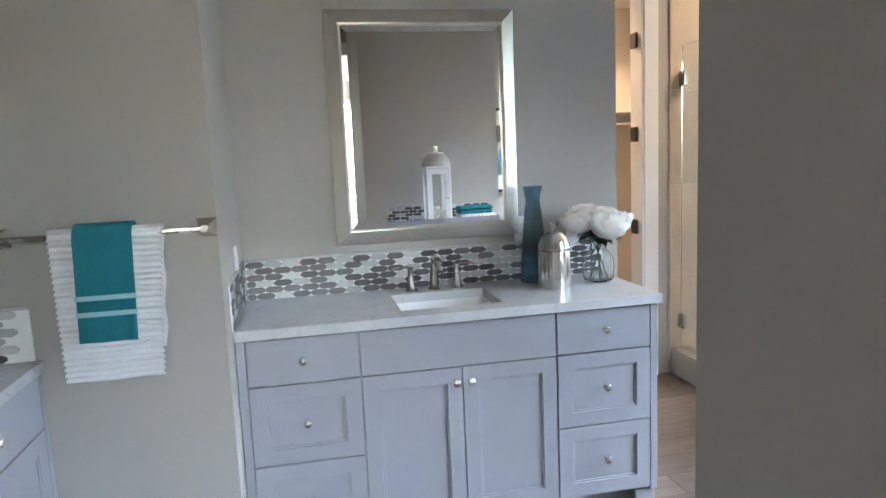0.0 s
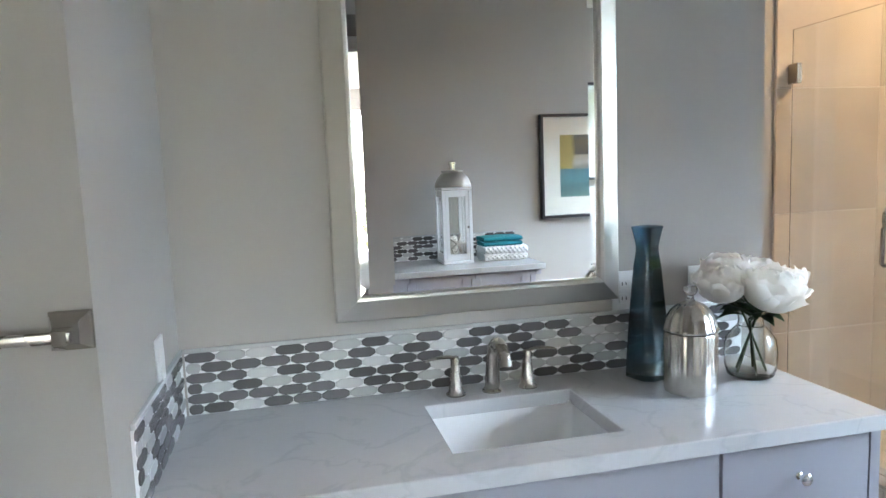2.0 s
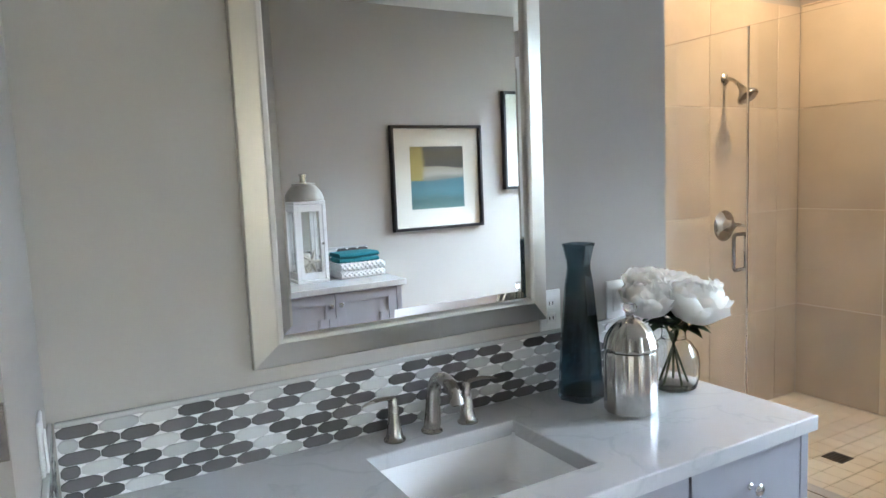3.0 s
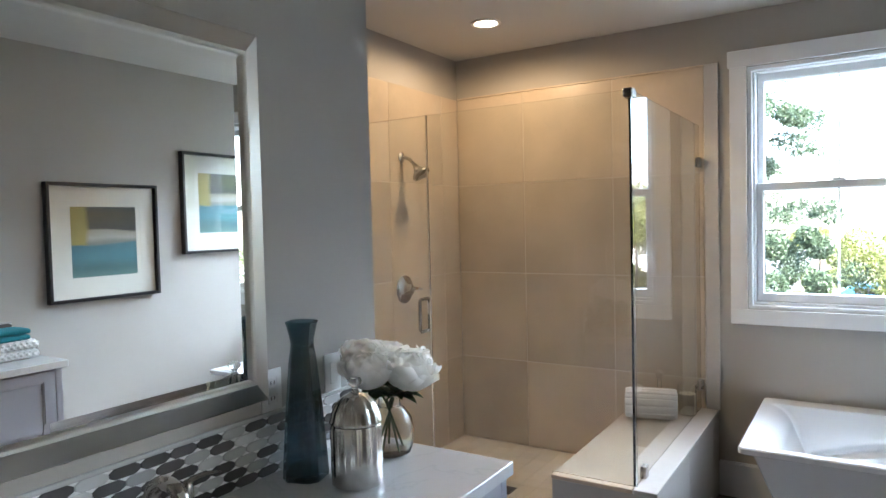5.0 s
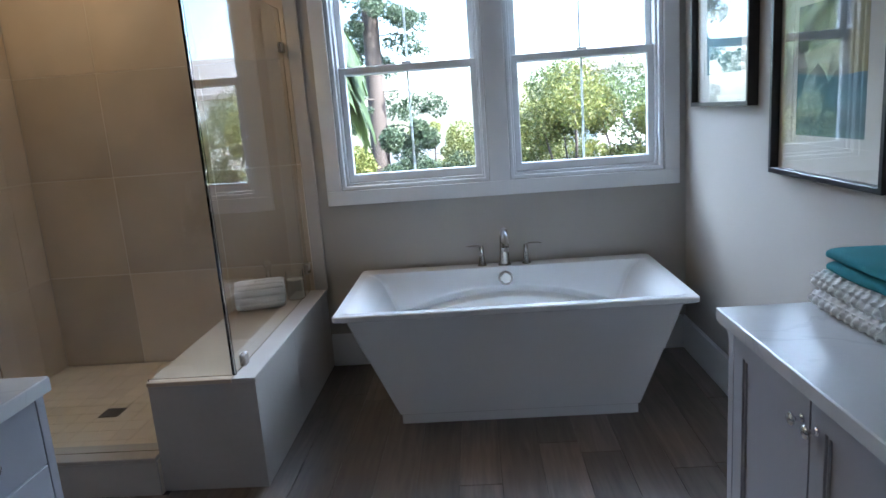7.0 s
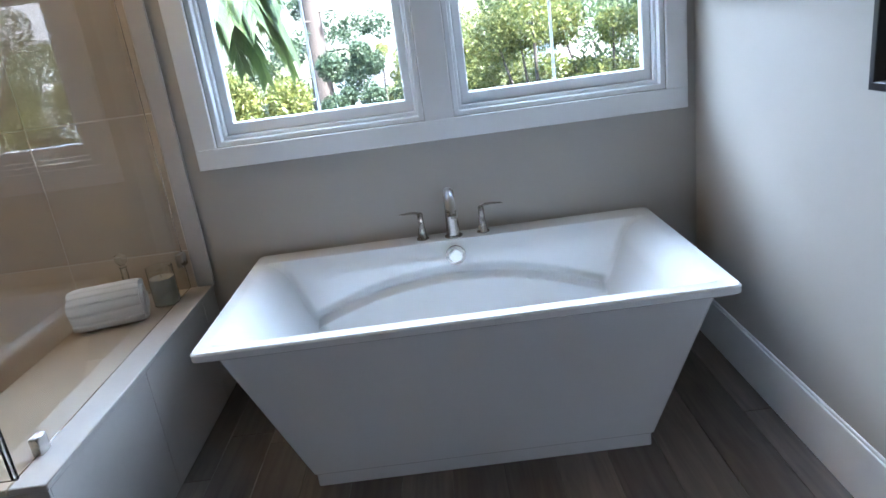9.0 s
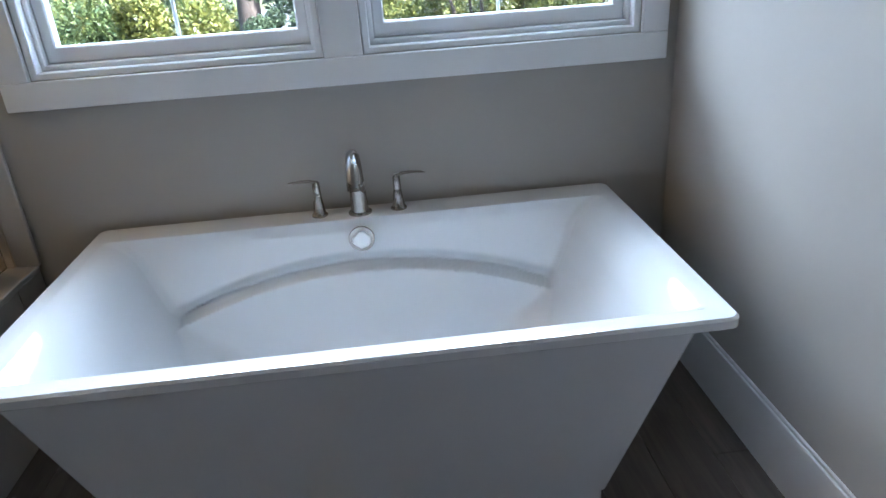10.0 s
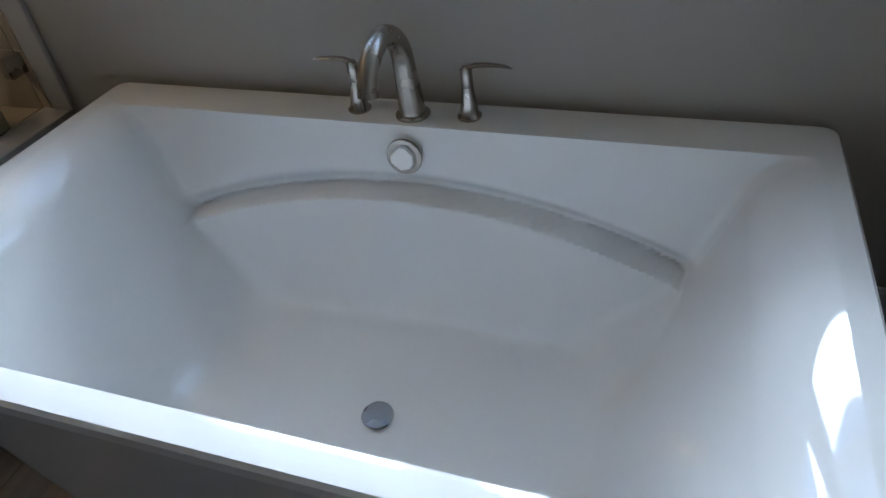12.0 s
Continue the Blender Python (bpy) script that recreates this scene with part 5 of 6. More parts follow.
# ---- on the bench ----
def towel_roll(cx, cy, z, half, height, length, turn):
    """A towel rolled flat, its ridges along its length."""
    t = thing("rolled_towel", (cx, cy, z), "rolled white ribbed towel on the shower bench", "towel")
    m = Matrix.Translation((cx, cy, z)) @ Matrix.Rotation(turn, 4, "Z")
    bm = bmesh.new()
    rr = []
    N, K = 30, 112
    for k in range(N + 1):
        u = k / N
        y = (u - 0.5) * length
        sh_ = 1 - 0.07 * abs(u * 2 - 1) ** 10
        ring = []
        for i in range(K):
            a = 2 * math.pi * i / K
            c, s_ = math.cos(a), math.sin(a)
            groove = 1 - 0.075 * max(0.0, math.cos(14 * a)) ** 6
            x = half * sh_ * groove * abs(c) ** 0.7 * (1 if c > 0 else -1)
            zz = height / 2 * (1 + sh_ * groove * abs(s_) ** 0.8 * (1 if s_ > 0 else -1))
            ring.append(bm.verts.new(m @ Vector((x, y + 0.003 * math.sin(5 * a), max(zz, 0.0)))))
        rr.append(ring)
    loft(bm, rr, True, True)
    part("roll", bm, FABRIC_W, t)
    for sgn in (-1, 1):
        pts = []
        for k in range(46):
            a = k * 0.42
            q_ = 0.1 + 0.8 * k / 46
            pts.append(m @ Vector((half * q_ * math.cos(a), sgn * (length / 2 + 0.001), height / 2 + height / 2 * q_ * math.sin(a))))
        part("rolled_edge", tube(pts, 0.0035, 6), FABRIC_W, t)


towel_roll(3.36, 2.63, PZ - 0.001, 0.078, 0.16, 0.255, radians(14))
CX, CY = 3.515, 2.475
cj = thing("candle_jar", (CX, CY, PZ), "white candle in a clear glass jar on the bench", "candle")
part("jar", lathe([(0, PZ - 0.001), (0.05, PZ - 0.001), (0.053, PZ + 0.004), (0.053, PZ + 0.16), (0.05, PZ + 0.16), (0.05, PZ + 0.008), (0, PZ + 0.008)], CX, CY, 36), CLEAR, cj)
part("wax", lathe([(0, PZ + 0.0085), (0.0495, PZ + 0.0085), (0.0495, PZ + 0.115), (0.02, PZ + 0.112), (0, PZ + 0.112)], CX, CY, 36), CANDLE, cj)
part("wick", tube([(CX, CY, PZ + 0.112), (CX + 0.001, CY + 0.002, PZ + 0.126)], 0.0012, 6), DARK, cj)
BX, BY = 3.56, 2.64
gb = thing("glass_bottle", (BX, BY, PZ), "small clear glass bottle with a round stopper on the bench", "bottle")
part("bottle", lathe([(0, PZ - 0.001), (0.032, PZ - 0.001), (0.036, PZ + 0.01), (0.036, PZ + 0.075), (0.03, PZ + 0.095), (0.014, PZ + 0.108), (0.012, PZ + 0.16), (0.016, PZ + 0.164), (0.01, PZ + 0.164), (0.01, PZ + 0.108), (0.028, PZ + 0.092), (0.033, PZ + 0.072), (0.033, PZ + 0.012), (0, PZ + 0.008)], BX, BY, 32), CLEAR, gb)
part("stopper", lathe([(0, PZ + 0.158), (0.009, PZ + 0.16), (0.009, PZ + 0.172), (0.02, PZ + 0.185), (0.024, PZ + 0.2), (0.02, PZ + 0.216), (0, PZ + 0.224)], BX, BY, 24), CLEAR, gb)

# ---- on the cabinet ----
ln = thing("lantern", (1.11, 0.46, CT), "white wooden lantern with glass sides and a domed metal roof", "lantern")
LX, LY, LH, LZ = 1.11, 0.46, 0.088, CT
part("base", boxes((LX - 0.1, LX + 0.1, LY - 0.1, LY + 0.1, LZ, LZ + 0.018), bevel=0.003), WHITE, ln)
part("top_board", boxes((LX - 0.1, LX + 0.1, LY - 0.1, LY + 0.1, LZ + 0.475, LZ + 0.495), bevel=0.004), WHITE, ln)
for sx in (-1, 1):
    for sy in (-1, 1):
        part("post", boxes((LX + sx * LH - 0.011, LX + sx * LH + 0.011, LY + sy * LH - 0.011, LY + sy * LH + 0.011, LZ + 0.018, LZ + 0.475), bevel=0.002), WHITE, ln)
for s in (-1, 1):
    for z0, z1 in ((0.02, 0.062), (0.432, 0.473)):
        part("rail", boxes((LX + s * LH - 0.007, LX + s * LH + 0.007, LY - LH + 0.011, LY + LH - 0.011, LZ + z0, LZ + z1), bevel=0.0015), WHITE, ln)
    p = part("side_pane", boxes((LX + s * LH - 0.0012, LX + s * LH + 0.0012, LY - LH + 0.011, LY + LH - 0.011, LZ + 0.06, LZ + 0.434)), CLEAR, ln, smooth=False)
    p.visible_shadow = False
for s, nm in ((1, "door_frame"), (-1, "back_frame")):
    y0, y1 = LY + s * LH - 0.007, LY + s * LH + 0.007
    a, b = LX - LH + 0.0115, LX + LH - 0.0115
    dfr = part(nm, ring_frame(lambda u, d, z: (u, LY + s * (LH - 0.007 + d), z), a, b, LZ + 0.02, LZ + 0.473, 0.022, 0.022, 0.042, 0.041, 0.0, 0.014, 0.0015), WHITE, ln)
    p = part("pane", boxes((a + 0.02, b - 0.02, LY + s * LH - 0.001, LY + s * LH + 0.001, LZ + 0.06, LZ + 0.434)), CLEAR, dfr, smooth=False)
    p.visible_shadow = False
    if s > 0:
        part("latch_knob", lathe([(0, 0), (0.004, 0), (0.004, 0.006), (0.008, 0.01), (0.006, 0.016), (0, 0.017)], n=16, m=Matrix.Translation((b - 0.008, y1, LZ + 0.235)) @ Vector((0, 1, 0)).to_track_quat("Z", "Y").to_matrix().to_4x4()), CHROME, dfr)
bm = bmesh.new()
dome = [square_ring(bm, LX, LY, h, LZ + z, 0, 0.6) for h, z in ((0.084, 0.495), (0.086, 0.5), (0.084, 0.515), (0.074, 0.55), (0.056, 0.58), (0.045, 0.59), (0.052, 0.592), (0.052, 0.6), (0.03, 0.604), (0.012, 0.606))]
loft(bm, dome, True, True)
part("roof", bm, ZINC, ln, "domed galvanised metal roof")
part("chimney", lathe([(0, LZ + 0.604), (0.02, LZ + 0.604), (0.02, LZ + 0.64), (0.025, LZ + 0.642), (0.025, LZ + 0.655), (0.018, LZ + 0.66), (0, LZ + 0.661)], LX, LY, 24), CHROME, ln)
cn = thing("pillar_candle", (LX - 0.01, LY - 0.015, LZ + 0.018), "ivory pillar candle inside the lantern", "candle")
part("wax", lathe([(0, LZ + 0.018), (0.036, LZ + 0.018), (0.037, LZ + 0.02), (0.037, LZ + 0.165), (0.033, LZ + 0.17), (0, LZ + 0.166)], LX - 0.015, LY - 0.02, 28), CANDLE, cn)
part("wick", tube([(LX - 0.015, LY - 0.02, LZ + 0.165), (LX - 0.014, LY - 0.02, LZ + 0.18)], 0.0012, 6), DARK, cn)


def starfish(cx, cy, cz, r, roll):
    bm = bmesh.new()
    n = 40
    front_, back_ = [], []
    for k in range(n):
        a = 2 * math.pi * k / n
        rad = r * (0.26 + 0.74 * max(0, math.cos(2.5 * ((a + math.pi / 5) % (2 * math.pi / 5) - math.pi / 5))) ** 7)
        front_.append(bm.verts.new((cx + rad * math.sin(a + roll), cy - 0.002, cz + rad * math.cos(a + roll))))
    back_ = [bm.verts.new((v.co.x, cy - 0.008, v.co.z)) for v in front_]
    mid = [bm.verts.new((cx + (v.co.x - cx) * 0.55, cy + 0.008, cz + (v.co.z - cz) * 0.55)) for v in front_]
    loft(bm, [back_, front_, mid], True, True)
    return bm


st = part("starfish", starfish(LX + 0.01, LY + 0.05, LZ + 0.125, 0.075, 0.3), STARFISH)
tagged(st, "bleached white starfish leaning on a candle in the lantern", "starfish")
st2 = part("starfish", starfish(LX - 0.02, LY + 0.062, LZ + 0.06, 0.05, 0.8), STARFISH)
tagged(st2, "small bleached starfish standing in the lantern", "starfish")


def folded(name, x0, x1, y0, y1, z0, z1, layers, material, label, seed, knob_=0.0):
    """A folded towel: rounded layers, soft and uneven."""
    t = thing(name, ((x0 + x1) / 2, (y0 + y1) / 2, z0), label, "towel")
    h = (z1 - z0) / layers
    for k in range(layers):
        bm = bmesh.new()
        a, b = z0 + h * k, z0 + h * (k + 1)
        rr = []
        N, M = (90, 72) if knob_ else (36, 32)
        for i in range(N + 1):
            u = i / N
            ring = []
            x = x0 + (x1 - x0) * u + 0.006 * math.sin(seed + k)
            sh_ = 1 - 0.16 * abs(2 * u - 1) ** 8
            for j in range(M):
                t_ = 2 * math.pi * j / M
                c, s = math.cos(t_), math.sin(t_)
                e = 0.28
                y = (y0 + y1) / 2 + (y1 - y0) / 2 * (abs(c) ** e) * (1 if c > 0 else -1)
                z = (a + b) / 2 + (b - a) / 2 * sh_ * (abs(s) ** 0.8) * (1 if s > 0 else -1)
                d = 0.004 * noise.noise(Vector((x * 14 + seed, y * 14, z * 20 + k * 5)))
                if knob_:
                    w_ = y if abs(c) < 0.9 else z
                    d_ = knob_ * max(0.0, math.sin(6.28 * x / 0.03) * math.sin(6.28 * w_ / 0.03) + 0.2)
                    y, z = y + d_ * (c if abs(c) > 0.9 else 0), z + d_ * s
                ring.append(bm.verts.new((x + (0.004 * math.sin(9 * y + k)), y + d * 1.5, max(z + (d if s > 0 else 0) * 0.6, a + (0.0005 if s < 0 else 0)))))
            rr.append(ring)
        loft(bm, rr, True, True)
        part("fold", bm, material, t)


KNOBBY = mat("knobby_white_cotton", (0.74, 0.74, 0.73), 0.95, vary=0.25, scale=55, bump=1.0, bump_scale=90, fine=0.1)
folded("folded_white_towel", 1.28, 1.575, 0.365, 0.57, CT, CT + 0.095, 2, KNOBBY, "folded white knobby towel on the cabinet", 1.0, 0.008)
folded("folded_teal_towel", 1.29, 1.555, 0.375, 0.555, CT + 0.095, CT + 0.16, 2, FABRIC_T, "folded teal towel on top of a white one", 4.0)

# ---- mosaic splashes ----
splash("backsplash_vanity", (XL + 0.0125, YV), (1, 0), 1.374 - XL - 0.0125, CT, 11, "mosaic backsplash of slate and marble ovals")
splash("backsplash_side", (XL, 2.482), (0, 1), YV - 2.482 - 0.0005, CT, 12, "mosaic side splash of slate and marble ovals")
splash("backsplash_towel_wall", (-1.328, YT), (1, 0), 0.55, CT, 13, "mosaic side splash of slate and marble ovals")
splash("backsplash_cabinet", (1.60, YP), (-1, 0), 0.945, CT, 14, "mosaic backsplash of slate and marble ovals")
splash("backsplash_cabinet_side", (0.64, YP + 0.012), (0, 1), 0.55, CT, 15, "mosaic side splash of slate and marble ovals")

# ---- floor planks ----
PW = 0.172
rng = random.Random(21)
PLANKS = {}
y = -0.34
while y < 4.0:
    x = -1.33 - rng.uniform(0.1, 1.1)
    while x < 3.68:
        L = rng.choice((0.92, 1.22, 1.22))
        a, b = max(x, -1.33), min(x + L, 3.684)
        keep = b - a > 0.03 and not (y > YV and b < 1.45)
        if keep and y + PW > PY1 and a < 2.32 < b:
            b = 2.32
        if keep and not (y + PW > PY1 and a >= 2.3):
            key = round(b - a, 3)
            if key not in PLANKS:
                PLANKS[key] = mesh_of("plank", boxes((-(b - a) / 2 + 0.0008, (b - a) / 2 - 0.0008, -PW / 2 + 0.0008, PW / 2 - 0.0008, -0.0055, 0.0), bevel=0.0012), PLANK)
            ob = new("plank", PLANKS[key])
            adopt(ob, floor)
            ob.location = ((a + b) / 2, y + PW / 2, 0)
        x += L
    y += PW
bedfloor = structure("carpet", boxes((-2.05, 2.45, -4.45, -0.47, -0.005, 0.01)), CARPET, "beige bedroom carpet", "carpet")

# ---- outside ----
GZ = -3.1
GRASS = mat("dry_grass", (0.085, 0.09, 0.035), 0.9, vary=0.3, scale=0.6, fine=0.15)
ASPHALT = mat("asphalt", (0.09, 0.09, 0.09), 0.85, vary=0.15, scale=2, fine=0.1)
PAVE = mat("pale_concrete", (0.4, 0.39, 0.36), 0.85, vary=0.12, scale=1.5, fine=0.06)
BARK = mat("red_brown_bark", (0.07, 0.055, 0.048), 0.9, vary=0.45, scale=5, bump=1.0, bump_scale=25, fine=0.2)


def leaves_mat(name, a, b):
    m = bpy.data.materials.new(name)
    m.use_nodes = True
    n, l = m.node_tree.nodes, m.node_tree.links
    bs = n["Principled BSDF"]
    bs.inputs["Roughness"].default_value = 0.55
    g = n.new("ShaderNodeNewGeometry")
    r = n.new("ShaderNodeValToRGB")
    r.color_ramp.elements[0].color, r.color_ramp.elements[1].color = (*a, 1), (*b, 1)
    l.new(g.outputs["Random Per Island"], r.inputs[0])
    l.new(r.outputs[0], bs.inputs["Base Color"])
    tr = n.new("ShaderNodeBsdfTranslucent")
    l.new(r.outputs[0], tr.inputs[0])
    mx = n.new("ShaderNodeMixShader")
    mx.inputs[0].default_value = 0.35
    l.new(bs.outputs[0], mx.inputs[1])
    l.new(tr.outputs[0], mx.inputs[2])
    l.new(mx.outputs[0], n["Material Output"].inputs[0])
    return m


GREENS = [leaves_mat("yellow_green_leaves", (0.06, 0.085, 0.02), (0.2, 0.2, 0.05)), leaves_mat("mid_green_leaves", (0.03, 0.06, 0.02), (0.11, 0.14, 0.045)), leaves_mat("blue_green_needles", (0.025, 0.05, 0.028), (0.08, 0.11, 0.06))]
FROND = leaves_mat("palm_frond", (0.025, 0.05, 0.018), (0.07, 0.1, 0.03))


def leaf_cloud(name, centres, size, count, seed, material, parent, flat=1.0):
    """Many small leaf blades scattered through the clumps (x, y, z, radius)."""
    r = np.random.RandomState(seed)
    vs, fs = [], []
    tot = sum(c[3] ** 2 for c in centres)
    for cx, cy, cz, cr in centres:
        n = max(8, int(count * cr * cr / tot))
        d = r.normal(size=(n, 3))
        d /= np.linalg.norm(d, axis=1)[:, None]
        p = np.array((cx, cy, cz)) + d * (cr * r.uniform(0.35, 1.05, n) ** 0.6)[:, None] * np.array((1, 1, flat))
        u = r.normal(size=(n, 3))
        u /= np.linalg.norm(u, axis=1)[:, None]
        w = np.cross(u, r.normal(size=(n, 3)))
        w /= np.linalg.norm(w, axis=1)[:, None]
        s = size * r.uniform(0.6, 1.4, n)[:, None]
        base = len(vs)
        q_ = np.stack((p - u * s, p + w * s * 0.42, p + u * s, p - w * s * 0.42), axis=1).reshape(-1, 3)
        vs.extend(map(tuple, q_))
        fs.extend((base + 4 * i, base + 4 * i + 1, base + 4 * i + 2, base + 4 * i + 3) for i in range(n))
    me = bpy.data.meshes.new(name)
    me.from_pydata(vs, [], fs)
    me.materials.append(material)
    ob = new(name, me)
    adopt(ob, parent)
    return ob


def broadleaf(x, y, top, spread, seed, green, label, leaves=9000, size=0.037):
    rng = random.Random(seed)
    t = thing("tree", (x, y, GZ), label, "tree")
    H = top - GZ
    fork = GZ + H * 0.25
    part("trunk", tube([(x, y, GZ - 0.05), (x + 0.05, y, GZ + H * 0.12), (x, y + 0.05, fork), (x + 0.1, y, GZ + H * 0.6)], [0.16, 0.13, 0.11, 0.05], 10), BARK, t)
    cl = []
    for k in range(26):
        a, f = rng.uniform(0, 6.28), rng.random() ** 0.6
        h = rng.uniform(0.16, 0.95)
        wide = spread * (0.55 + 0.45 * math.sin(math.pi * min(1, h * 0.8 + 0.15)))
        c = (x + wide * f * math.cos(a), y + wide * f * math.sin(a), GZ + H * h)
        cl.append((*c, rng.uniform(0.3, 0.6) * spread * 0.55))
        if k % 4 == 0:
            part("limb", tube([(x, y, fork), ((x + c[0]) / 2, (y + c[1]) / 2, (fork + c[2]) / 2 + 0.2), c], [0.06, 0.04, 0.012], 7), BARK, t)
    leaf_cloud("crown", cl, size, int(leaves * 3.4), seed, green, t)
    return t


ground = structure("ground", boxes((3.9, 900, -600, 600, GZ - 1, GZ)), GRASS, "dry grass ground below the house", "ground")
ground2 = structure("ground_behind", boxes((-600, 3.89, -600, 600, GZ - 1, GZ - 0.001)), GRASS, "dry grass ground round the house", "ground")
structure("road", boxes((34, 42, -300, 300, GZ, GZ + 0.02), (42, 120, 5.2, 12, GZ, GZ + 0.02)), ASPHALT, "grey asphalt street", "road")
structure("pavement", boxes((32, 34, -300, 300, GZ, GZ + 0.14)), PAVE, "pale concrete pavement with a kerb", "pavement")
structure("house_base", boxes((-2.2, 3.85, -4.6, 5.82, GZ - 0.2, -0.125)), PAVE, "rendered lower storey of the house", "wall")

# broad trees and shrubs past the windows
for k, (x, y, top, sp, g, n) in enumerate(((13.0, -0.6, 2.1, 1.9, 0, 9000), (14.5, -2.6, 2.7, 2.2, 1, 9000), (12.2, -4.4, 3.6, 2.2, 1, 11000), (16.5, 1.0, 1.2, 1.5, 0, 6000), (11.5, 4.6, 0.9, 1.6, 1, 8000), (12.5, 6.4, 1.5, 1.9, 0, 8000),
                                              (13.2, 2.45, 1.5, 0.9, 2, 7000), (11.0, 3.9, 1.15, 1.1, 0, 9000), (10.2, -6.8, 1.5, 1.9, 1, 8000), (10.8, -9.6, 1.0, 1.8, 0, 8000), (11.2, -1.6, 0.6, 1.4, 1, 8000), (10.9, 0.9, 0.0, 1.2, 1, 7000), (10.2, 5.6, -0.1, 1.3, 0, 7000), (13.2, 9.2, 2.0, 2.0, 1, 7000),
                                              (22.0, 2.75, 1.5, 1.0, 0, 5000), (12.6, -12.0, 1.8, 2.0, 1, 7000), (12.4, -1.75, 1.7, 1.5, 0, 11000), (15.2, -0.2, 2.3, 1.6, 1, 9000), (13.6, -3.6, 2.1, 1.7, 0, 10000), (19.5, -4.2, 2.3, 2.4, 1, 8000), (19.0, -0.8, 2.2, 2.2, 0, 8000), (18.5, 5.9, 1.8, 2.0, 0, 8000), (20.0, 8.6, 2.0, 2.4, 1, 7000), (-1.6, -10.5, 1.7, 2.2, 0, 7000), (2.4, -11.5, 2.0, 2.2, 1, 7000))):
    broadleaf(x, y, top, sp, 40 + k, GREENS[g], ("yellow-green" if g == 0 else "dark green") + " leafy tree in the garden below the windows", n)

# tall conifer
con = thing("conifer", (16.4, 3.72, GZ), "tall conifer with a bare red-brown trunk and drooping branches", "tree")
part("trunk", tube([(16.4, 3.72, GZ - 0.05), (16.42, 3.73, 0), (16.4, 3.67, 4), (16.45, 3.62, 9), (16.4, 3.4, 13)], [0.28, 0.24, 0.19, 0.12, 0.03], 14), BARK, con)
rng = random.Random(9)
ncl = []
for k in range(64):
    z = -0.6 + 0.2 * k + rng.uniform(-0.2, 0.2)
    a = rng.uniform(0, 6.28)
    L = rng.uniform(1.2, 2.6) * max(0.25, (13.67 - z) / 12.5)
    tip = (16.4 + L * math.cos(a), 3.67 + L * math.sin(a), z - 0.25 * L)
    part("branch", tube([(16.4, 3.67, z), (16.4 + L * 0.5 * math.cos(a), 3.67 + L * 0.5 * math.sin(a), z + 0.02), tip], [0.022, 0.014, 0.005], 6), BARK, con)
    for f in (0.3, 0.45, 0.6, 0.75, 0.88, 1.0):
        ncl.append((16.4 + L * f * math.cos(a), 3.67 + L * f * math.sin(a), z - 0.25 * L * f - rng.uniform(-0.05, 0.22), rng.uniform(0.1, 0.34)))
leaf_cloud("crown", ncl, 0.042, 70000, 3, GREENS[2], con, 0.9)

# palm with hanging fronds
pm = thing("palm_tree", (8.0, 4.7, GZ), "palm with long drooping fronds", "tree")
part("trunk", tube([(8.0, 4.7, GZ - 0.05), (8.02, 4.7, -0.5), (8.0, 4.7, 3.2)], [0.2, 0.17, 0.15], 12), BARK, pm)
for k in range(72):
    a = k * 2.399
    L = 1.8 + 0.5 * rng.random()
    lift = rng.uniform(-0.2, 0.9)
    bm = bmesh.new()
    pts = []
    for j in range(13):
        v = j / 12
        pts.append(Vector((8.0 + L * math.sin(v * 1.35) * math.cos(a), 4.7 + L * math.sin(v * 1.35) * math.sin(a), 3.2 + lift * v - L * (0.95) * v * v)))
    side = Vector((-math.sin(a), math.cos(a), 0))
    tube(pts, [0.013 - 0.0008 * j for j in range(13)], 5, bm)
    for j in range(2, 13):
        for s in (-1, 1):
            for f in (0.0, 0.125, 0.25, 0.375, 0.5, 0.625, 0.75, 0.875):
                p0 = pts[j - 1].lerp(pts[j], f)
                d = (pts[j] - pts[j - 1]).normalized()
                ln_ = 0.62 * math.sin(math.pi * (0.15 + 0.8 * j / 13))
                tip = p0 + side * s * ln_ * 0.75 + d * ln_ * 0.6 + Vector((0, 0, -ln_ * 0.55))
                mid = p0.lerp(tip, 0.5) + Vector((0, 0, 0.04))
                w = d * 0.03
                v_ = [bm.verts.new(q_) for q_ in (p0 - w, p0 + w, mid + w, tip, mid - w)]
                bm.faces.new(v_)
    part("frond", bm, FROND, pm)


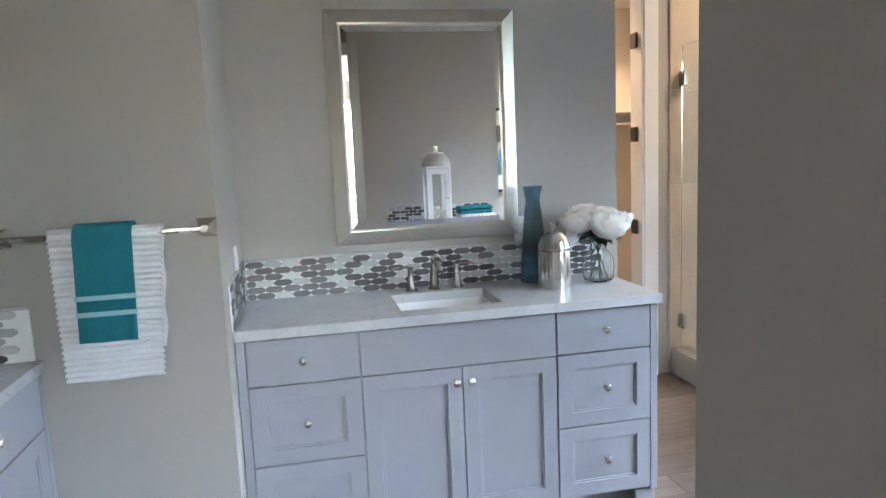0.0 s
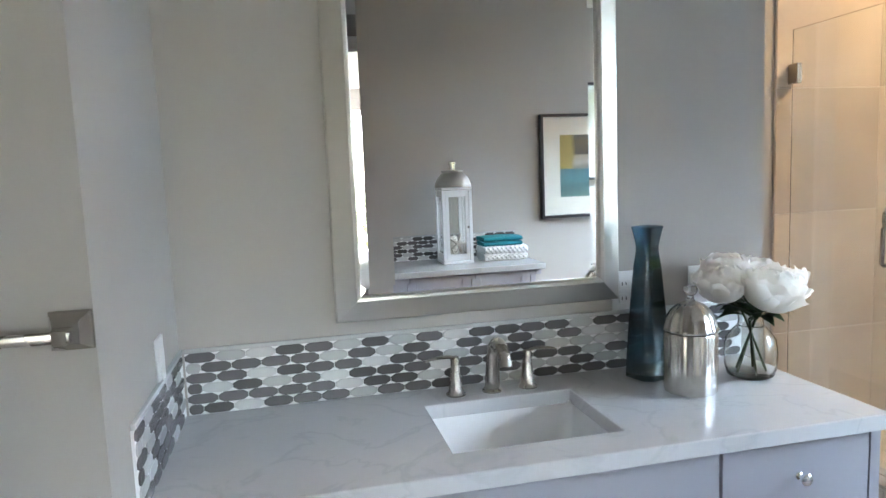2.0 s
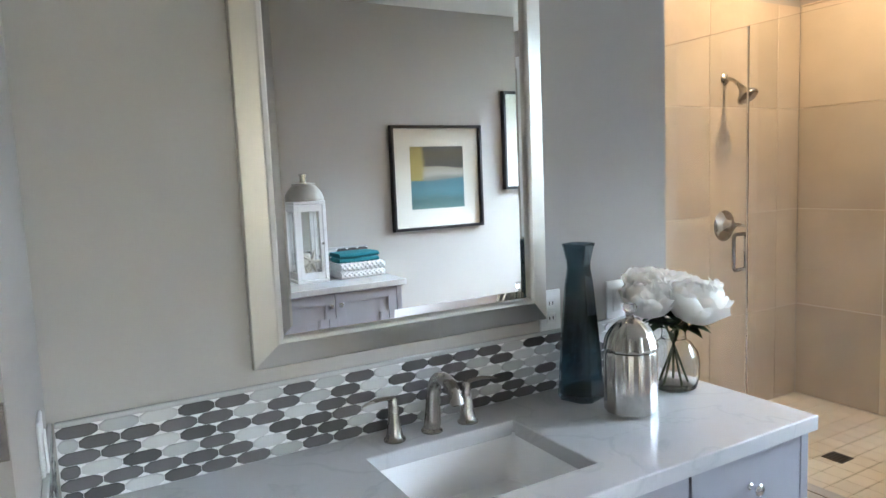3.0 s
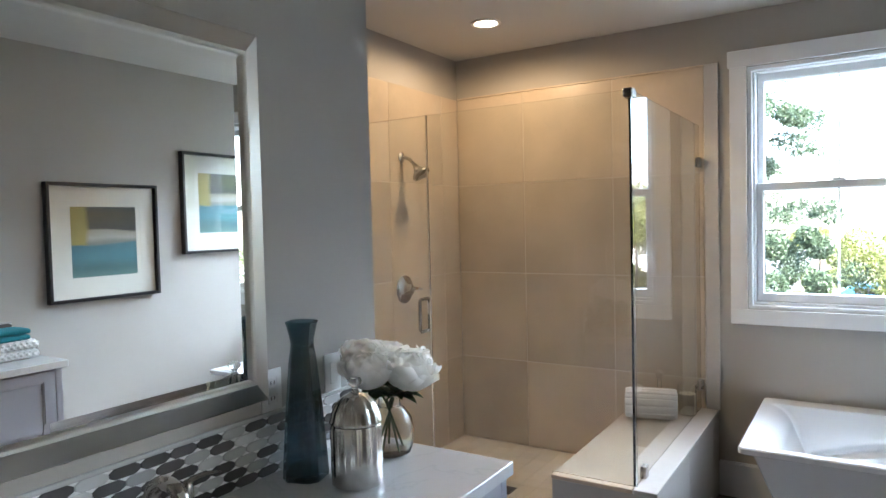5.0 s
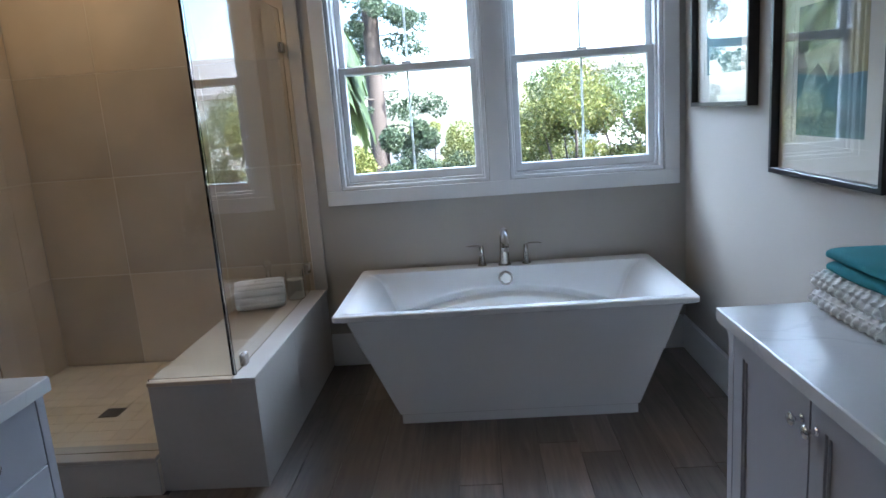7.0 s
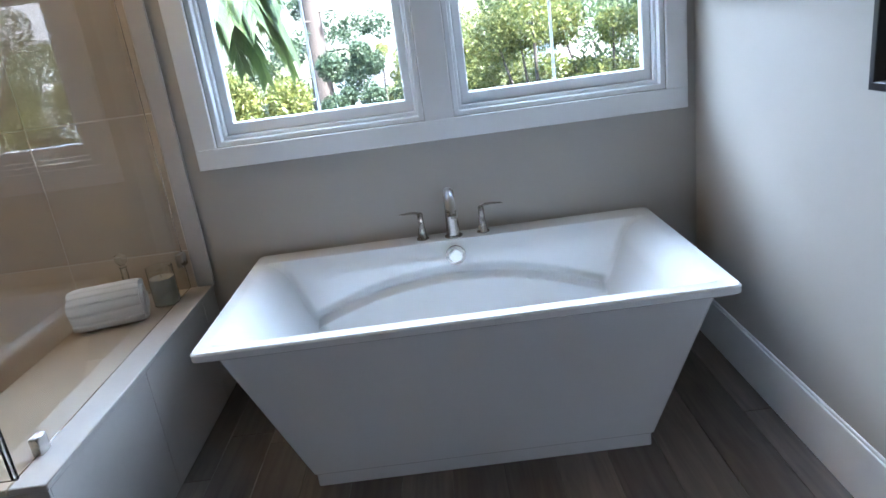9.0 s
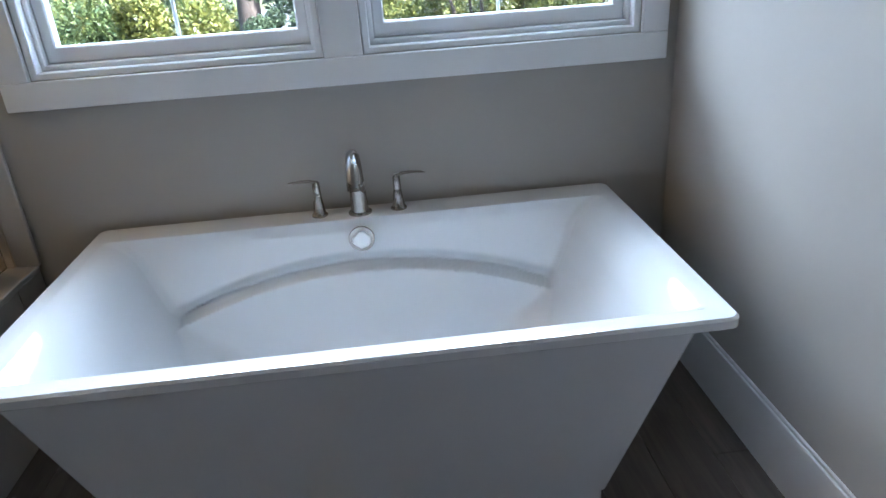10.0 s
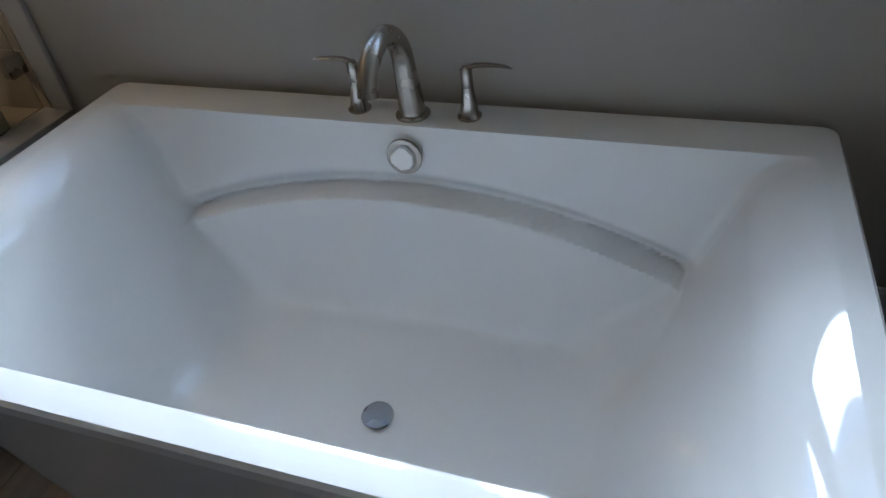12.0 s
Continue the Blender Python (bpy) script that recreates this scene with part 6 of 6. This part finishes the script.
# house across the garden
def far_house(x, y, label):
    h = thing("house", (x, y, GZ), label, "house")
    part("wall", boxes((x, x + 9, y - 6, y + 6, GZ, GZ + 5.6)), mat("white_render", (0.66, 0.65, 0.62), 0.8, vary=0.05, scale=0.8), h)
    bm = bmesh.new()
    e = [(x - 0.6, y - 6.6), (x + 9.6, y - 6.6), (x + 9.6, y + 6.6), (x - 0.6, y + 6.6)]
    lo = [bm.verts.new((a, b, GZ + 5.6)) for a, b in e]
    mi = [bm.verts.new((a, b, GZ + 5.75)) for a, b in e]
    hi = [bm.verts.new((x + 4.5 + (a - x - 4.5) * 0.15, y + (b - y) * 0.45, GZ + 7.4)) for a, b in e]
    loft(bm, [lo, mi, hi], True, True)
    part("roof", bm, mat("grey_shingle", (0.17, 0.16, 0.155), 0.85, vary=0.2, scale=2), h, smooth=False)
    for s in range(2):
        for k in range(4):
            yy, zz = y - 4.6 + k * 2.9, GZ + 0.9 + s * 2.7
            w = part("window", boxes((x - 0.06, x - 0.002, yy - 0.6, yy + 0.6, zz, zz + 1.3), bevel=0.01), VINYL, h)
            part("pane", boxes((x - 0.07, x - 0.061, yy - 0.52, yy + 0.52, zz + 0.08, zz + 1.22)), BLACKWOOD, w)
    per = part("pergola", boxes((x - 2.4, x - 0.1, y - 5.5, y + 5.5, GZ + 2.75, GZ + 2.9)), WHITE, h)
    for k in range(5):
        part("post", boxes((x - 2.35, x - 2.2, y - 5.4 + 2.6 * k, y - 5.25 + 2.6 * k, GZ, GZ + 2.75)), WHITE, per)
    for k in range(22):
        part("slat", boxes((x - 2.7, x + 0.0, y - 5.4 + 0.5 * k, y - 5.34 + 0.5 * k, GZ + 2.9, GZ + 3.05)), WHITE, per)


far_house(24, -9, "white two-storey house with a pergola beyond the trees")


# parked car on the street
def parked_car(x, y, paint, label):
    c = thing("parked_car", (x, y, GZ + 0.02), label, "car")
    bm = bmesh.new()
    side = [(-2.1, 0.35), (-2.15, 0.7), (-1.5, 0.85), (-0.9, 1.35), (0.7, 1.4), (1.4, 0.95), (2.1, 0.82), (2.2, 0.4)]
    z = GZ + 0.02
    rr = [[bm.verts.new((x + w, y + u * k, z + v)) for u, v in side] for w, k in ((-0.85, 0.97), (-0.8, 1), (0.8, 1), (0.85, 0.97))]
    loft(bm, rr, True, True)
    part("body", bm, paint, c)
    part("side_windows", boxes((x - 0.86, x + 0.86, y - 0.8, y + 0.75, z + 0.93, z + 1.28), bevel=0.05), BLACKWOOD, c)
    for sx in (-1, 1):
        for dy in (-1.3, 1.35):
            m = Matrix.Translation((x + sx * 0.8, y + dy, z + 0.32)) @ Vector((sx, 0, 0)).to_track_quat("Z", "Y").to_matrix().to_4x4()
            w = part("wheel", lathe([(0, -0.1), (0.3, -0.1), (0.32, -0.06), (0.32, 0.06), (0.3, 0.1), (0, 0.1)], n=24, m=m), BLACKWOOD, c)
            part("rim", lathe([(0, 0.1), (0.2, 0.1), (0.19, 0.12), (0, 0.115)], n=20, m=m), CHROME, w)


parked_car(36.0, 6.6, mat("silver_car_paint", (0.5, 0.51, 0.53), 0.3, 0.6, vary=0.02), "silver car parked on the street")
parked_car(36.2, 1.2, mat("blue_car_paint", (0.05, 0.16, 0.24), 0.3, 0.2, vary=0.02), "teal-blue car parked on the street")
